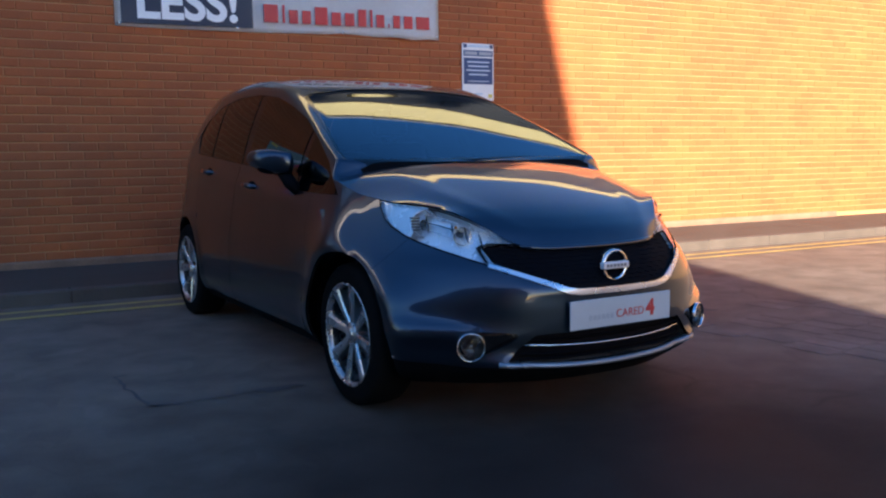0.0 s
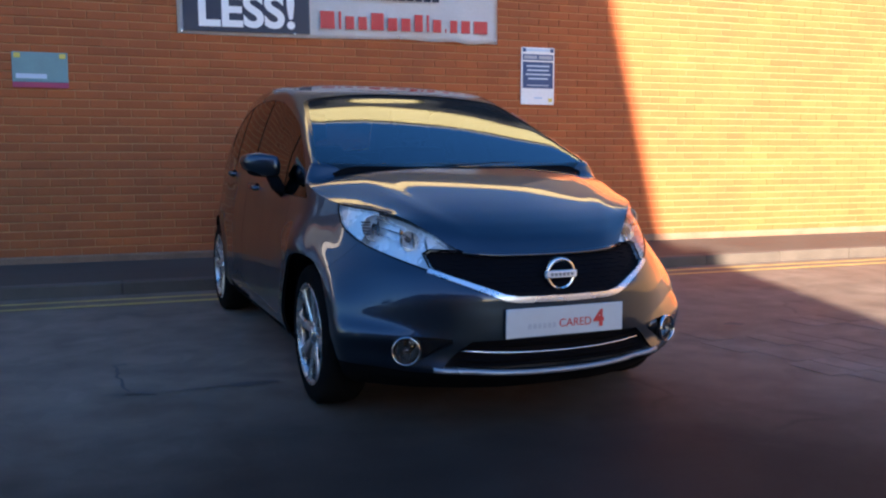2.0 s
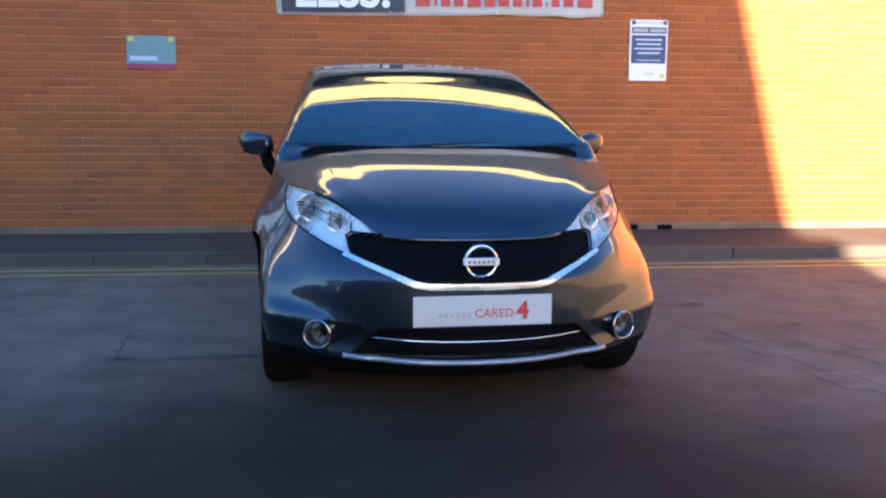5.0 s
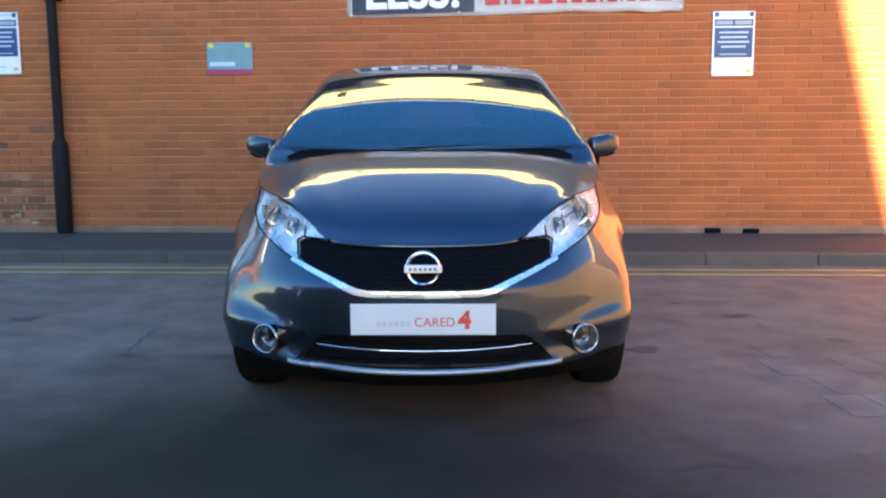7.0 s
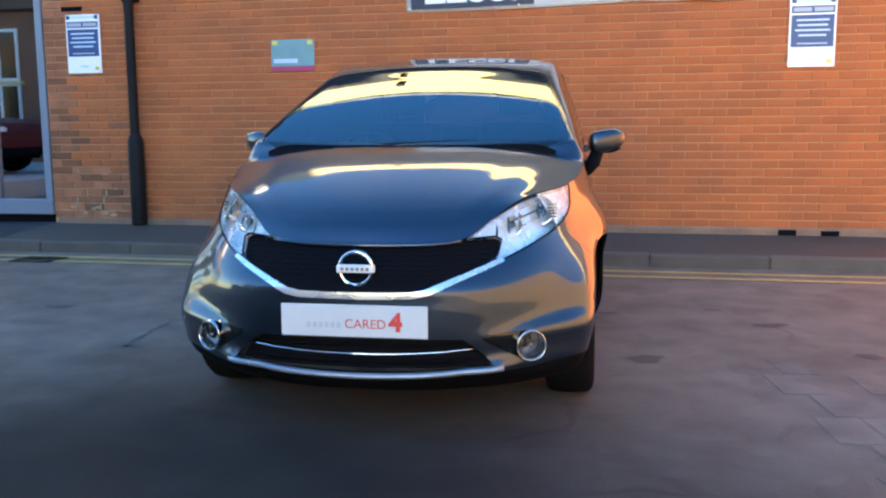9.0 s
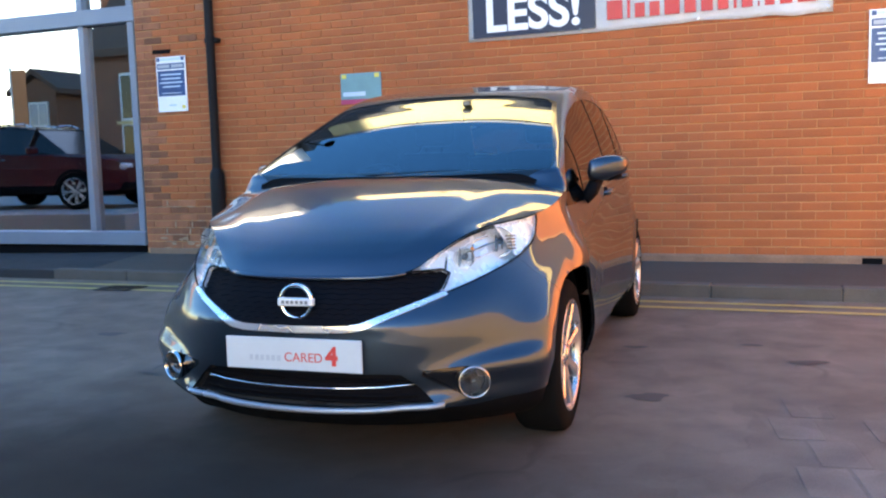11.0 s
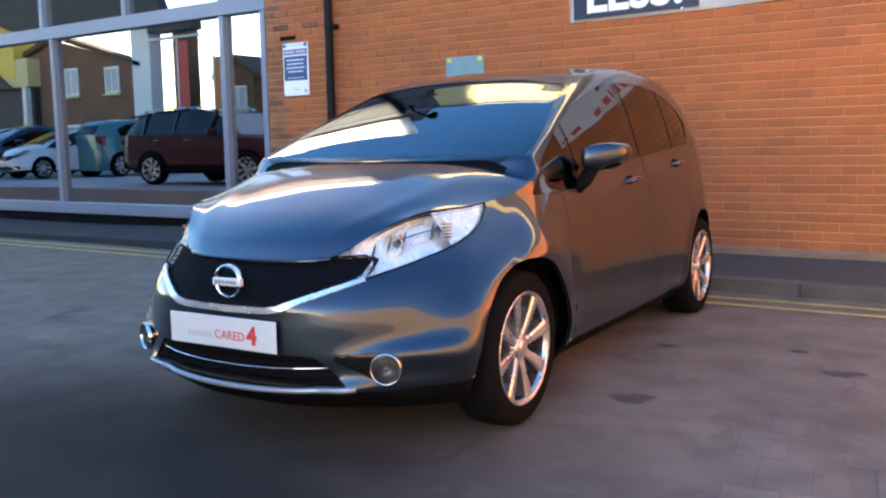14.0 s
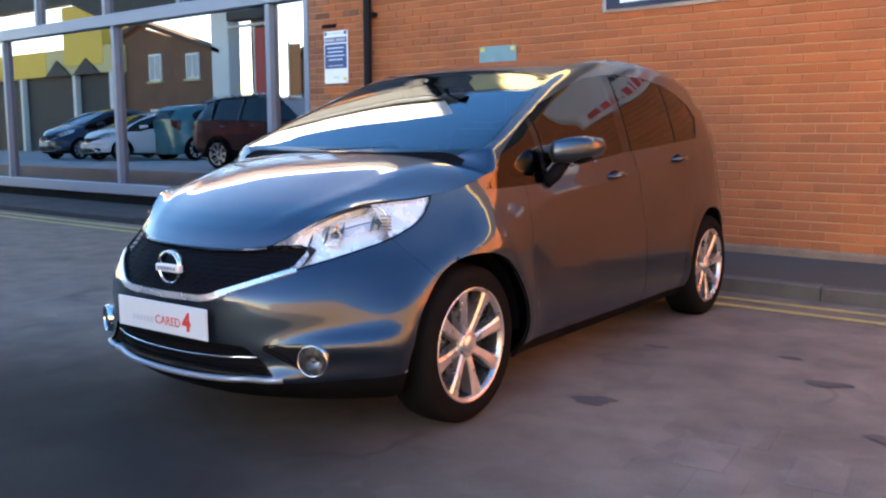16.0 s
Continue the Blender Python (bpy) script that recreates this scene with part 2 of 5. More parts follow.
# ---- helpers of this scene ----
def link(name, bm, material, parent=None, label="", smooth=False, m=None):
    me = bpy.data.meshes.new(name)
    if smooth:
        for f in bm.faces:
            f.smooth = True
    bm.to_mesh(me)
    bm.free()
    me.materials.append(material)
    if any(p.material_index for p in me.polygons):
        me.materials.append(BLACK)
    ob = new(name, me)
    if parent:
        ob.parent = parent
    if m is not None:
        ob.matrix_basis = m
    if label:
        ob["label"] = label
    return ob


def part(name, bm, material, parent, label="", smooth=False, m=None):
    return link(name, bm, material, parent, label, smooth, m)


def thing(name, label, category, m=None, group="", kind=""):
    ob = new(name)
    if m is not None:
        ob.matrix_basis = m
    return tagged(ob, label, category, group, kind)


def box(x0, x1, y0, y1, z0, z1, bevel=0.0, bm=None, seg=1):
    bm = bm or bmesh.new()
    vs = bmesh.ops.create_cube(bm, size=1)["verts"]
    for v in vs:
        v.co = Vector(((x0 + x1) / 2 + v.co.x * (x1 - x0), (y0 + y1) / 2 + v.co.y * (y1 - y0), (z0 + z1) / 2 + v.co.z * (z1 - z0)))
    if bevel:
        es = list({e for v in vs for e in v.link_edges})
        bmesh.ops.bevel(bm, geom=es, offset=bevel, segments=seg, affect="EDGES", profile=0.5)
    return bm


def lathe(profile, n=32, axis="X", bm=None):
    """Turn a profile of (along, radius) about an axis."""
    bm = bm or bmesh.new()
    rings = []
    for a, r in profile:
        ring = []
        for i in range(n):
            c, s = math.cos(2 * math.pi * i / n) * r, math.sin(2 * math.pi * i / n) * r
            ring.append(bm.verts.new((a, c, s) if axis == "X" else (c, a, s) if axis == "Y" else (c, s, a)))
        rings.append(ring)
    for p, q in zip(rings, rings[1:]):
        for i in range(n):
            bm.faces.new((p[i], p[(i + 1) % n], q[(i + 1) % n], q[i]))
    bmesh.ops.recalc_face_normals(bm, faces=bm.faces)
    return bm


def tube(points, r, n=8, bm=None):
    """A round bar along points."""
    bm = bm or bmesh.new()
    pts = [Vector(p) for p in points]
    rings = []
    for i, p in enumerate(pts):
        d = (pts[min(i + 1, len(pts) - 1)] - pts[max(i - 1, 0)]).normalized()
        u = d.orthogonal().normalized() if abs(d.z) > 0.9 else d.cross(Vector((0, 0, 1))).normalized()
        w = d.cross(u)
        rr = r[i] if isinstance(r, (list, tuple)) else r
        rings.append([bm.verts.new(p + (u * math.cos(2 * math.pi * k / n) + w * math.sin(2 * math.pi * k / n)) * rr) for k in range(n)])
    for p, q in zip(rings, rings[1:]):
        for k in range(n):
            bm.faces.new((p[k], p[(k + 1) % n], q[(k + 1) % n], q[k]))
    bm.faces.new(rings[0][::-1])
    bm.faces.new(rings[-1])
    bmesh.ops.recalc_face_normals(bm, faces=bm.faces)
    return bm


def plate(poly, y0, y1, bm=None):
    """An upright slab whose outline is given as (x, z)."""
    bm = bm or bmesh.new()
    a = [bm.verts.new((x, y0, z)) for x, z in poly]
    b = [bm.verts.new((x, y1, z)) for x, z in poly]
    bm.faces.new(a)
    bm.faces.new(b[::-1])
    n = len(poly)
    for i in range(n):
        bm.faces.new((a[i], b[i], b[(i + 1) % n], a[(i + 1) % n]))
    bmesh.ops.recalc_face_normals(bm, faces=bm.faces)
    return bm


def words(name, text, size, material, parent, m, bold=0.0, label=""):
    """Lettering as a thin mesh, in Blender's own font."""
    cu = bpy.data.curves.new(name, "FONT")
    cu.body, cu.size, cu.extrude, cu.offset = text, size, 0.0006, bold
    cu.align_x = "CENTER"
    ob = new(name, cu)
    me = bpy.data.meshes.new_from_object(ob.evaluated_get(bpy.context.evaluated_depsgraph_get()))
    bpy.data.objects.remove(ob)
    me.materials.clear()
    me.materials.append(material)
    ob = new(name, me)
    ob.parent = parent
    ob.matrix_basis = m
    if label:
        ob["label"] = label
    return ob

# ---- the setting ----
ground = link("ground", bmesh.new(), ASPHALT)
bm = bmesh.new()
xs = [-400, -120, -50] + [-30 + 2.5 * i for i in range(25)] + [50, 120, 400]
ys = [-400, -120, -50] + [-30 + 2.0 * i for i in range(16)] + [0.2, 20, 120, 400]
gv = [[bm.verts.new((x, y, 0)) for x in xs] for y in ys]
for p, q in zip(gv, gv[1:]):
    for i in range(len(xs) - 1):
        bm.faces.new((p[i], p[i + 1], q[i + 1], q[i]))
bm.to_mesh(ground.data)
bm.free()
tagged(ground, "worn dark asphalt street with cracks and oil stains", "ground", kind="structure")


def pave_z(x, f):
    """Height of the pavement: f is 0 at the kerb and 1 at the wall; it drops to the left at the shop front."""
    low = min(1, max(0, (-5.0 - x) / 3.0))
    return (0.10 + 0.09 * f) * (1 - low) + (0.07 + 0.06 * f) * low


KERB_Y = -0.95
for name, px, mat_, label in (("pavement", [-4.9] + [-4 + i for i in range(45)], PAVING, "dark asphalt pavement sloping up to the wall"),
                              ("pavement_shop", [-40 + i for i in range(36)] + [-4.903], DARKPAVING, "darker asphalt pavement before the shop front")):
    bm = bmesh.new()
    rows_ = [[bm.verts.new((x, y, pave_z(x, f))) for x in px] for y, f in ((KERB_Y + 0.125, 0), (-0.5, 0.4), (0.35, 1.0))]
    low = [bm.verts.new((x, KERB_Y + 0.125, -0.05)) for x in px]
    for p, q in zip([low] + rows_, rows_):
        for i in range(len(px) - 1):
            bm.faces.new((p[i], p[i + 1], q[i + 1], q[i]))
    tagged(link(name, bm, mat_), label, "pavement", kind="structure")
pavement = bpy.data.objects["pavement"]

for k in range(2):
    bm = bmesh.new()
    y = (-1.44, -1.20)[k]
    n = 160
    a = [(bm.verts.new((-30 + i * 0.4, y - 0.04 + random.uniform(-.005, .005), 0.004)), bm.verts.new((-30 + i * 0.4, y + 0.04 + random.uniform(-.005, .005), 0.004))) for i in range(n)]
    for p, q in zip(a, a[1:]):
        bm.faces.new((p[0], q[0], q[1], p[1]))
    tagged(link("yellow_line", bm, LINE), "worn yellow painted road line along the kerb", "road marking", kind="structure")

# unseen sunlit wall, added to throw warm light on ground and car
bm = box(10.4, 10.7, -42, -0.01, 0, 5.0)
tagged(link("wall_east", bm, BOUNCEWALL), "plain tan wall, unseen, added to bounce warm sunlight", "wall", kind="structure")

# brick building
WALL_L, WALL_R, WALL_TOP = -4.88, 14.0, 4.72
bm = box(WALL_L, WALL_R, 0.008, 0.32, -0.1, WALL_TOP)
wall = tagged(link("wall_north", bm, MORTAR), "orange brick wall with pale mortar", "wall", kind="structure")
bm = box(-24, WALL_L - 0.003, 0.0, 0.32, 3.75, WALL_TOP)
upper = tagged(link("wall_above_shop", bm, HOUSEBRICK), "brick wall above the shop front", "wall", kind="structure")
bm = box(-24.2, WALL_R + 0.2, -0.07, 0.34, WALL_TOP + 0.002, WALL_TOP + 0.05, 0.008)
tagged(link("trim", bm, ALUFRAME), "pale metal coping along the wall top", "trim", kind="structure")
bm = box(-24, WALL_R, 0.33, 12, WALL_TOP - 0.4, WALL_TOP - 0.2)
tagged(link("ceiling", bm, INNERWALL), "flat roof slab over the shop", "ceiling", kind="structure")
FASCIA_Z, CLAD_Z, SHOP_R = 4.36, 3.30, -3.3
bm = box(SHOP_R, WALL_R + 0.1, -0.045, -0.004, FASCIA_Z, WALL_TOP, 0.006)
tagged(link("fascia", bm, FASCIA), "cream fascia board along the wall top", "fascia", kind="structure")
bm = box(-24.1, SHOP_R - 0.005, -0.05, -0.004, FASCIA_Z, WALL_TOP, 0.006)
tagged(link("fascia_shop", bm, UPSTAND), "dull grey fascia board over the shop", "fascia", kind="structure")
bm = box(-24.1, SHOP_R - 0.42, -0.05, 0.30, WALL_TOP + 0.052, 5.06, 0.006)
tagged(link("parapet", bm, UPSTAND), "dull grey parapet raised over the shop", "parapet", kind="structure")
bm = box(WALL_L + 0.05, 8, -0.035, 0.0075, 0.12, 0.228, 0.012)
for v in bm.verts:
    v.co.z += random.uniform(-0.012, 0.012)
tagged(link("baseboard", bm, PLINTH), "rough mortar fillet at the foot of the wall", "plinth", kind="structure")

# ---- the car ----
def curve(xs, table):
    """Smooth values through a small table of (x, value...): cubic with monotone-ish tangents."""
    tab = np.array(table, float)
    x, v = tab[:, 0], tab[:, 1:]
    h = np.diff(x)
    d = np.diff(v, axis=0) / h[:, None]
    m = np.vstack([d[:1], (d[:-1] * h[1:, None] + d[1:] * h[:-1, None]) / (h[:-1] + h[1:])[:, None], d[-1:]])
    xs = np.clip(np.asarray(xs, float), x[0], x[-1])
    i = np.clip(np.searchsorted(x, xs) - 1, 0, len(x) - 2)
    s = ((xs - x[i]) / h[i])[:, None]
    hh = h[i][:, None]
    return (1 + 2 * s) * (1 - s) ** 2 * v[i] + s * (1 - s) ** 2 * hh * m[i] + s * s * (3 - 2 * s) * v[i + 1] + s * s * (s - 1) * hh * m[i + 1]


NOSE = [(0.14, -0.64), (0.18, -0.70), (0.22, -0.755), (0.27, -0.785), (0.35, -0.795), (0.45, -0.80), (0.53, -0.795), (0.57, -0.782), (0.63, -0.745), (0.70, -0.675), (0.78, -0.62), (0.86, -0.58), (0.95, -0.555), (1.2, -0.54)]
HALF = [(0.14, 0.745), (0.20, 0.79), (0.28, 0.83), (0.36, 0.848), (0.42, 0.850), (0.55, 0.847), (0.66, 0.843), (0.75, 0.833), (0.85, 0.812), (0.93, 0.793), (1.0, 0.778), (1.1, 0.757), (1.2, 0.74)]
# plan of the widest loop and the height at which the upper body begins: x, y, z
LOOP = [(0, -0.79, 0.707), (0.14, -0.785, 0.708), (0.27, -0.768, 0.712), (0.38, -0.733, 0.728), (0.46, -0.695, 0.782), (0.54, -0.642, 0.834), (0.61, -0.58, 0.864),
        (0.68, -0.495, 0.878), (0.735, -0.40, 0.886), (0.775, -0.29, 0.90), (0.805, -0.16, 0.918), (0.828, 0.0, 0.945), (0.84, 0.15, 0.968), (0.845, 0.4, 0.99), (0.847, 0.8, 1.012),
        (0.847, 1.4, 1.05), (0.846, 2.0, 1.075), (0.832, 2.5, 1.095), (0.795, 2.85, 1.10), (0.725, 3.06, 1.10), (0.60, 3.18, 1.10), (0.4, 3.24, 1.10), (0, 3.26, 1.10)]
DECK = [(-0.67, 0.707), (-0.64, 0.752), (-0.58, 0.801), (-0.5, 0.846), (-0.4, 0.890), (-0.3, 0.928), (-0.2, 0.962), (-0.1, 0.991), (0.0, 1.015), (0.06, 1.027), (0.12, 1.037)]
CENTRE = [(0.0, 0.975), (0.12, 1.034), (0.3, 1.1130), (0.5, 1.1985), (0.65, 1.2620), (0.8, 1.3245), (0.95, 1.3855), (1.1, 1.4455), (1.3, 1.490), (1.5, 1.522), (1.8, 1.545), (2.2, 1.538),
          (2.6, 1.508), (2.9, 1.455), (3.02, 1.39), (3.12, 1.28), (3.2, 1.13), (3.26, 1.10)]
PILLAR = [(0.06, 0.775, 0.972), (0.31, 0.726, 1.095), (0.50, 0.70, 1.181), (0.73, 0.665, 1.278), (0.95, 0.634, 1.365), (1.23, 0.612, 1.453), (1.55, 0.605, 1.497), (2.2, 0.605, 1.492), (2.6, 0.580, 1.452), (2.9, 0.545, 1.370), (3.05, 0.52, 1.26), (3.2, 0.50, 1.12)]


def body_point(px, py, z):
    """The lower body: the plan loop drawn in or out by height."""
    yn = curve([z], NOSE)[0, 0]
    w = curve([z], HALF)[0, 0]
    f = min(1, max(0, (0.35 - py) / 0.7))
    f = f * f * (3 - 2 * f)
    x, y = px * w / 0.847, py + (yn + 0.79) * f
    side = min(1, max(0, (py - 0.25) / 0.4)) * (px / 0.847) ** 4
    crest = 0.80 + 0.075 * py
    x += side * (0.008 * math.exp(-((z - crest) / 0.05) ** 2) - 0.007 * math.exp(-((z - crest + 0.20) / 0.11) ** 2) + 0.005 * math.exp(-((z - 0.30) / 0.05) ** 2))
    if py < -0.3:
        corner = math.exp(-((px - 0.66) / 0.17) ** 2)
        ledge = 0.418 + 0.16 * max(-0.1, px - 0.60)
        out = 0.038 / (1 + math.exp((z - ledge) / 0.012)) - 0.012 * math.exp(-((z - 0.33) / 0.05) ** 2)
        y -= 0.030 * math.exp(-((px - 0.50) / 0.08) ** 2 - ((z - 0.265) / 0.035) ** 2)
        y -= corner * out * 0.8
        x += corner * out * 0.6
        y += 0.012 * math.exp(-((z - 0.56) / 0.03) ** 2) * math.exp(-(px / 0.45) ** 4) * -1
    # square shoulder of the front wing over the wheel
    x += min(1, max(0, (px - 0.6) / 0.12)) * 0.036 * math.exp(-((z - 0.72) / 0.12) ** 2 - ((py - 0.05) / 0.32) ** 2)
    for yc in (0.0, 2.58):
        r = math.hypot(py - yc, z - 0.30)
        if yc == 0 and py < 0 and px > 0.55:
            fade = min(1, max(0, (0.84 - z) / 0.34))
            k = math.exp(-(max(0, r - 0.375) / 0.12) ** 2) * fade * fade * (3 - 2 * fade)
            x += k * max(0, 0.822 - 0.25 * max(0, 0.38 - z) - x)
        if yc:
            x += (px > 0.6) * 0.012 * math.exp(-((r - 0.37) / 0.05) ** 2)
        else:
            x += min(1, max(0, (px - 0.6) / 0.15)) * (0.010 + 0.016 * min(1, max(0, (py + 0.35) / 0.25))) * math.exp(-(max(0, r - 0.37) / 0.10) ** 2)
    return x, y, z


def spread(n, table):
    lp = np.array(table)
    d = np.concatenate([[0], np.cumsum(np.hypot(np.diff(lp[:, 0]), np.diff(lp[:, 1])))])
    return curve(np.linspace(0, d[-1], n), np.column_stack([d, lp]))


COLS, ROWS_ = 200, 46
loop = spread(COLS, LOOP)
low_grid = np.zeros((COLS, ROWS_ + 1, 3))
for i, (px_, py_, zb) in enumerate(loop):
    for k in range(ROWS_ + 1):
        low_grid[i, k] = body_point(max(px_, 0), py_, 0.17 + (zb - 0.17) * k / ROWS_)
low_grid[0, :, 0] = low_grid[-1, :, 0] = 0
edge = low_grid[:, ROWS_]
c1 = int(np.argmin(np.abs(edge[:, 0] - 0.372) + (edge[:, 1] > 0)))
c2 = int(np.argmin(np.abs(edge[:, 1] - 0.20) + 10 * (np.arange(COLS) > COLS * 0.6)))


def bonnet_grid():
    n1, n2 = c1, c2 - c1
    t, r = np.linspace(0, 1, n1 + 1), np.linspace(0, 1, n2 + 1)
    yc = -0.67 + (0.12 + 0.67) * (r ** 1.15)
    mid = np.column_stack([np.zeros(n2 + 1), yc, curve(yc, DECK)[:, 0]])
    mid[0] = edge[0]
    side, front = edge[c1:c2 + 1], edge[:c1 + 1]
    tt = front[:, 0] / front[-1, 0]
    cowl = np.column_stack([tt * side[-1, 0], mid[-1, 1] + (side[-1, 1] - mid[-1, 1]) * tt ** 2, mid[-1, 2] + (side[-1, 2] - mid[-1, 2]) * tt ** 3.2])
    g = np.zeros((n1 + 1, n2 + 1, 3))
    for i in range(n1 + 1):
        # nearly level across to the ridge, then falling to the shut line
        past = max(0, tt[i] - 0.70)
        lean = 0.12 * (tt[i] / 0.70) ** 2 if not past else 0.12 + 0.34 * past + 0.778 * (past / 0.30) ** 1.6
        w = np.array([tt[i], tt[i] ** 2, lean])
        row = mid * (1 - w) + side * w
        a = front[i] - (mid[0] * (1 - w) + side[0] * w)
        b = cowl[i] - (mid[-1] * (1 - w) + side[-1] * w)
        fade = ((1 - r) ** 3)[:, None]
        g[i] = row + fade * a + (r ** 3)[:, None] * b
        # two soft ridges running back over the bonnet
        g[i, :, 2] += 0.006 * math.exp(-((tt[i] - 0.70) / 0.07) ** 2) * np.sin(np.pi * r) ** 0.7
    return g, cowl


bonnet_g, cowl_line = bonnet_grid()


def upper_grid():
    ks = list(range(c2, COLS))
    ns, nt = 16, 26
    g = np.zeros((len(ks), ns + nt + 1, 3))
    for j, k in enumerate(ks):
        bx, by, bz = edge[k]
        py_ = min(max(by, 0.15), 3.2)
        ax, az = curve([py_], PILLAR)[0]
        ax, az = min(ax, bx - 0.0005 if bx > 0.001 else 0), max(az, bz)
        q = min(1, max(0, (by - 0.2) / 0.8))
        off = -0.08 * (1 - q) ** 1.5
        pts = []
        for i in range(ns):
            f = i / ns
            pts.append((bx + (ax - bx) * f + 0.014 * math.sin(math.pi * f) * min(1, (az - bz) / 0.2), by, bz + (az - bz) * f))
        for i in range(nt + 1):
            f = 1 - (i / nt)
            x = ax * f
            y = by + off * (1 - f ** 2.0)
            zc = max(curve([y], CENTRE)[0, 0], az)
            # windscreen: one even crown, so that its rake is the same from side to side
            even = curve([y], CENTRE)[0, 0] - max(0, curve([by], CENTRE)[0, 0] - az) * f ** 2.3
            w = min(1, max(0, (by - 1.15) / 0.6))
            w = w * w * (3 - 2 * w)
            pts.append((x, y, even * (1 - w) + (az + (zc - az) * (1 - f ** (2.0 + q * q))) * w))
        p = np.array(pts)
        for _ in range(3):
            p[1:-1] = 0.25 * p[:-2] + 0.5 * p[1:-1] + 0.25 * p[2:]
        if j == 0:
            t = np.linspace(1, 0, ns + nt + 1)
            p = np.column_stack([np.interp(t, cowl_line[:, 0] / cowl_line[-1, 0], cowl_line[:, c]) for c in range(3)])
        g[j] = p
    # ease the first sections into the cowl
    for _ in range(2):
        g[1:5] = 0.25 * g[0:4] + 0.5 * g[1:5] + 0.25 * g[2:6]
        g[1:5, 0] = edge[c2 + 1:c2 + 5]
    return g


upper_g = upper_grid()


def grid_mesh(g, mirror=True):
    bm = bmesh.new()
    n, m = g.shape[:2]
    for sgn in (1, -1) if mirror else (1,):
        vs = [[bm.verts.new((sgn * p[0], p[1], p[2])) for p in row] for row in g]
        for i in range(n - 1):
            for k in range(m - 1):
                q = (vs[i][k], vs[i + 1][k], vs[i + 1][k + 1], vs[i][k + 1])
                bm.faces.new(q if sgn > 0 else q[::-1])
    bmesh.ops.remove_doubles(bm, verts=bm.verts, dist=0.0004)
    bmesh.ops.dissolve_degenerate(bm, edges=bm.edges, dist=0.0003)
    return bm


def inside(a, b, poly):
    hit = False
    for (x0, y0), (x1, y1) in zip(poly, poly[1:] + poly[:1]):
        if (y0 > b) != (y1 > b) and a < (x1 - x0) * (b - y0) / (y1 - y0) + x0:
            hit = not hit
    return hit


def rounded(poly, n=2):
    """Corner cutting, to soften an outline."""
    for _ in range(n):
        out = []
        for p, q in zip(poly, poly[1:] + poly[:1]):
            out += [(p[0] * .8 + q[0] * .2, p[1] * .8 + q[1] * .2), (p[0] * .2 + q[0] * .8, p[1] * .2 + q[1] * .8)]
        poly = out
    return poly


VIEWS = {"side": (lambda c: (c.y, c.z), lambda d: Vector((0, d[0], d[1])), Vector((1, 0, 0))),
         "front": (lambda c: (c.x, c.z), lambda d: Vector((d[0], 0, d[1])), Vector((0, 1, 0))),
         "top": (lambda c: (c.x, c.y), lambda d: Vector((d[0], d[1], 0)), Vector((0, 0, 1))),
         "left_corner": (lambda c: (c.x * 0.76 + c.y * 0.65, c.z), lambda d: Vector((0.76 * d[0], 0.65 * d[0], d[1])), Vector((0.65, -0.76, 0))),
         "right_corner": (lambda c: (-c.x * 0.76 + c.y * 0.65, c.z), lambda d: Vector((-0.76 * d[0], 0.65 * d[0], d[1])), Vector((-0.65, -0.76, 0)))}


def carve(bm, poly, view, keep, number, over=None):
    """Cut the skin along an outline seen in a view, and number the faces inside it. keep: which faces may be cut."""
    flat, lift, way = VIEWS[view]
    lay = bm.faces.layers.int.get("piece") or bm.faces.layers.int.new("piece")
    a0, a1 = min(p[0] for p in poly), max(p[0] for p in poly)
    b0, b1 = min(p[1] for p in poly), max(p[1] for p in poly)
    pad = 0.03
    def near(f, lo, hi):
        ps = [flat(v.co) for v in f.verts]
        return max(p[0] for p in ps) >= lo[0] and min(p[0] for p in ps) <= hi[0] and max(p[1] for p in ps) >= lo[1] and min(p[1] for p in ps) <= hi[1]
    for p, q in zip(poly, poly[1:] + poly[:1]):
        d = (q[0] - p[0], q[1] - p[1])
        if abs(d[0]) + abs(d[1]) < 1e-5:
            continue
        lo, hi = (min(p[0], q[0]) - 1e-4, min(p[1], q[1]) - 1e-4), (max(p[0], q[0]) + 1e-4, max(p[1], q[1]) + 1e-4)
        fs = [f for f in bm.faces if keep(f.calc_center_median()) and near(f, lo, hi)]
        if not fs:
            continue
        geom = set(fs)
        for f in fs:
            geom.update(f.edges)
            geom.update(f.verts)
        co = lift(p)
        no = lift(d).cross(way).normalized()
        bmesh.ops.bisect_plane(bm, geom=list(geom), dist=1e-5, plane_co=co, plane_no=no)
    for f in bm.faces:
        c = f.calc_center_median()
        if keep(c) and (over is None or f[lay] in over) and inside(*flat(c), poly):
            f[lay] = number


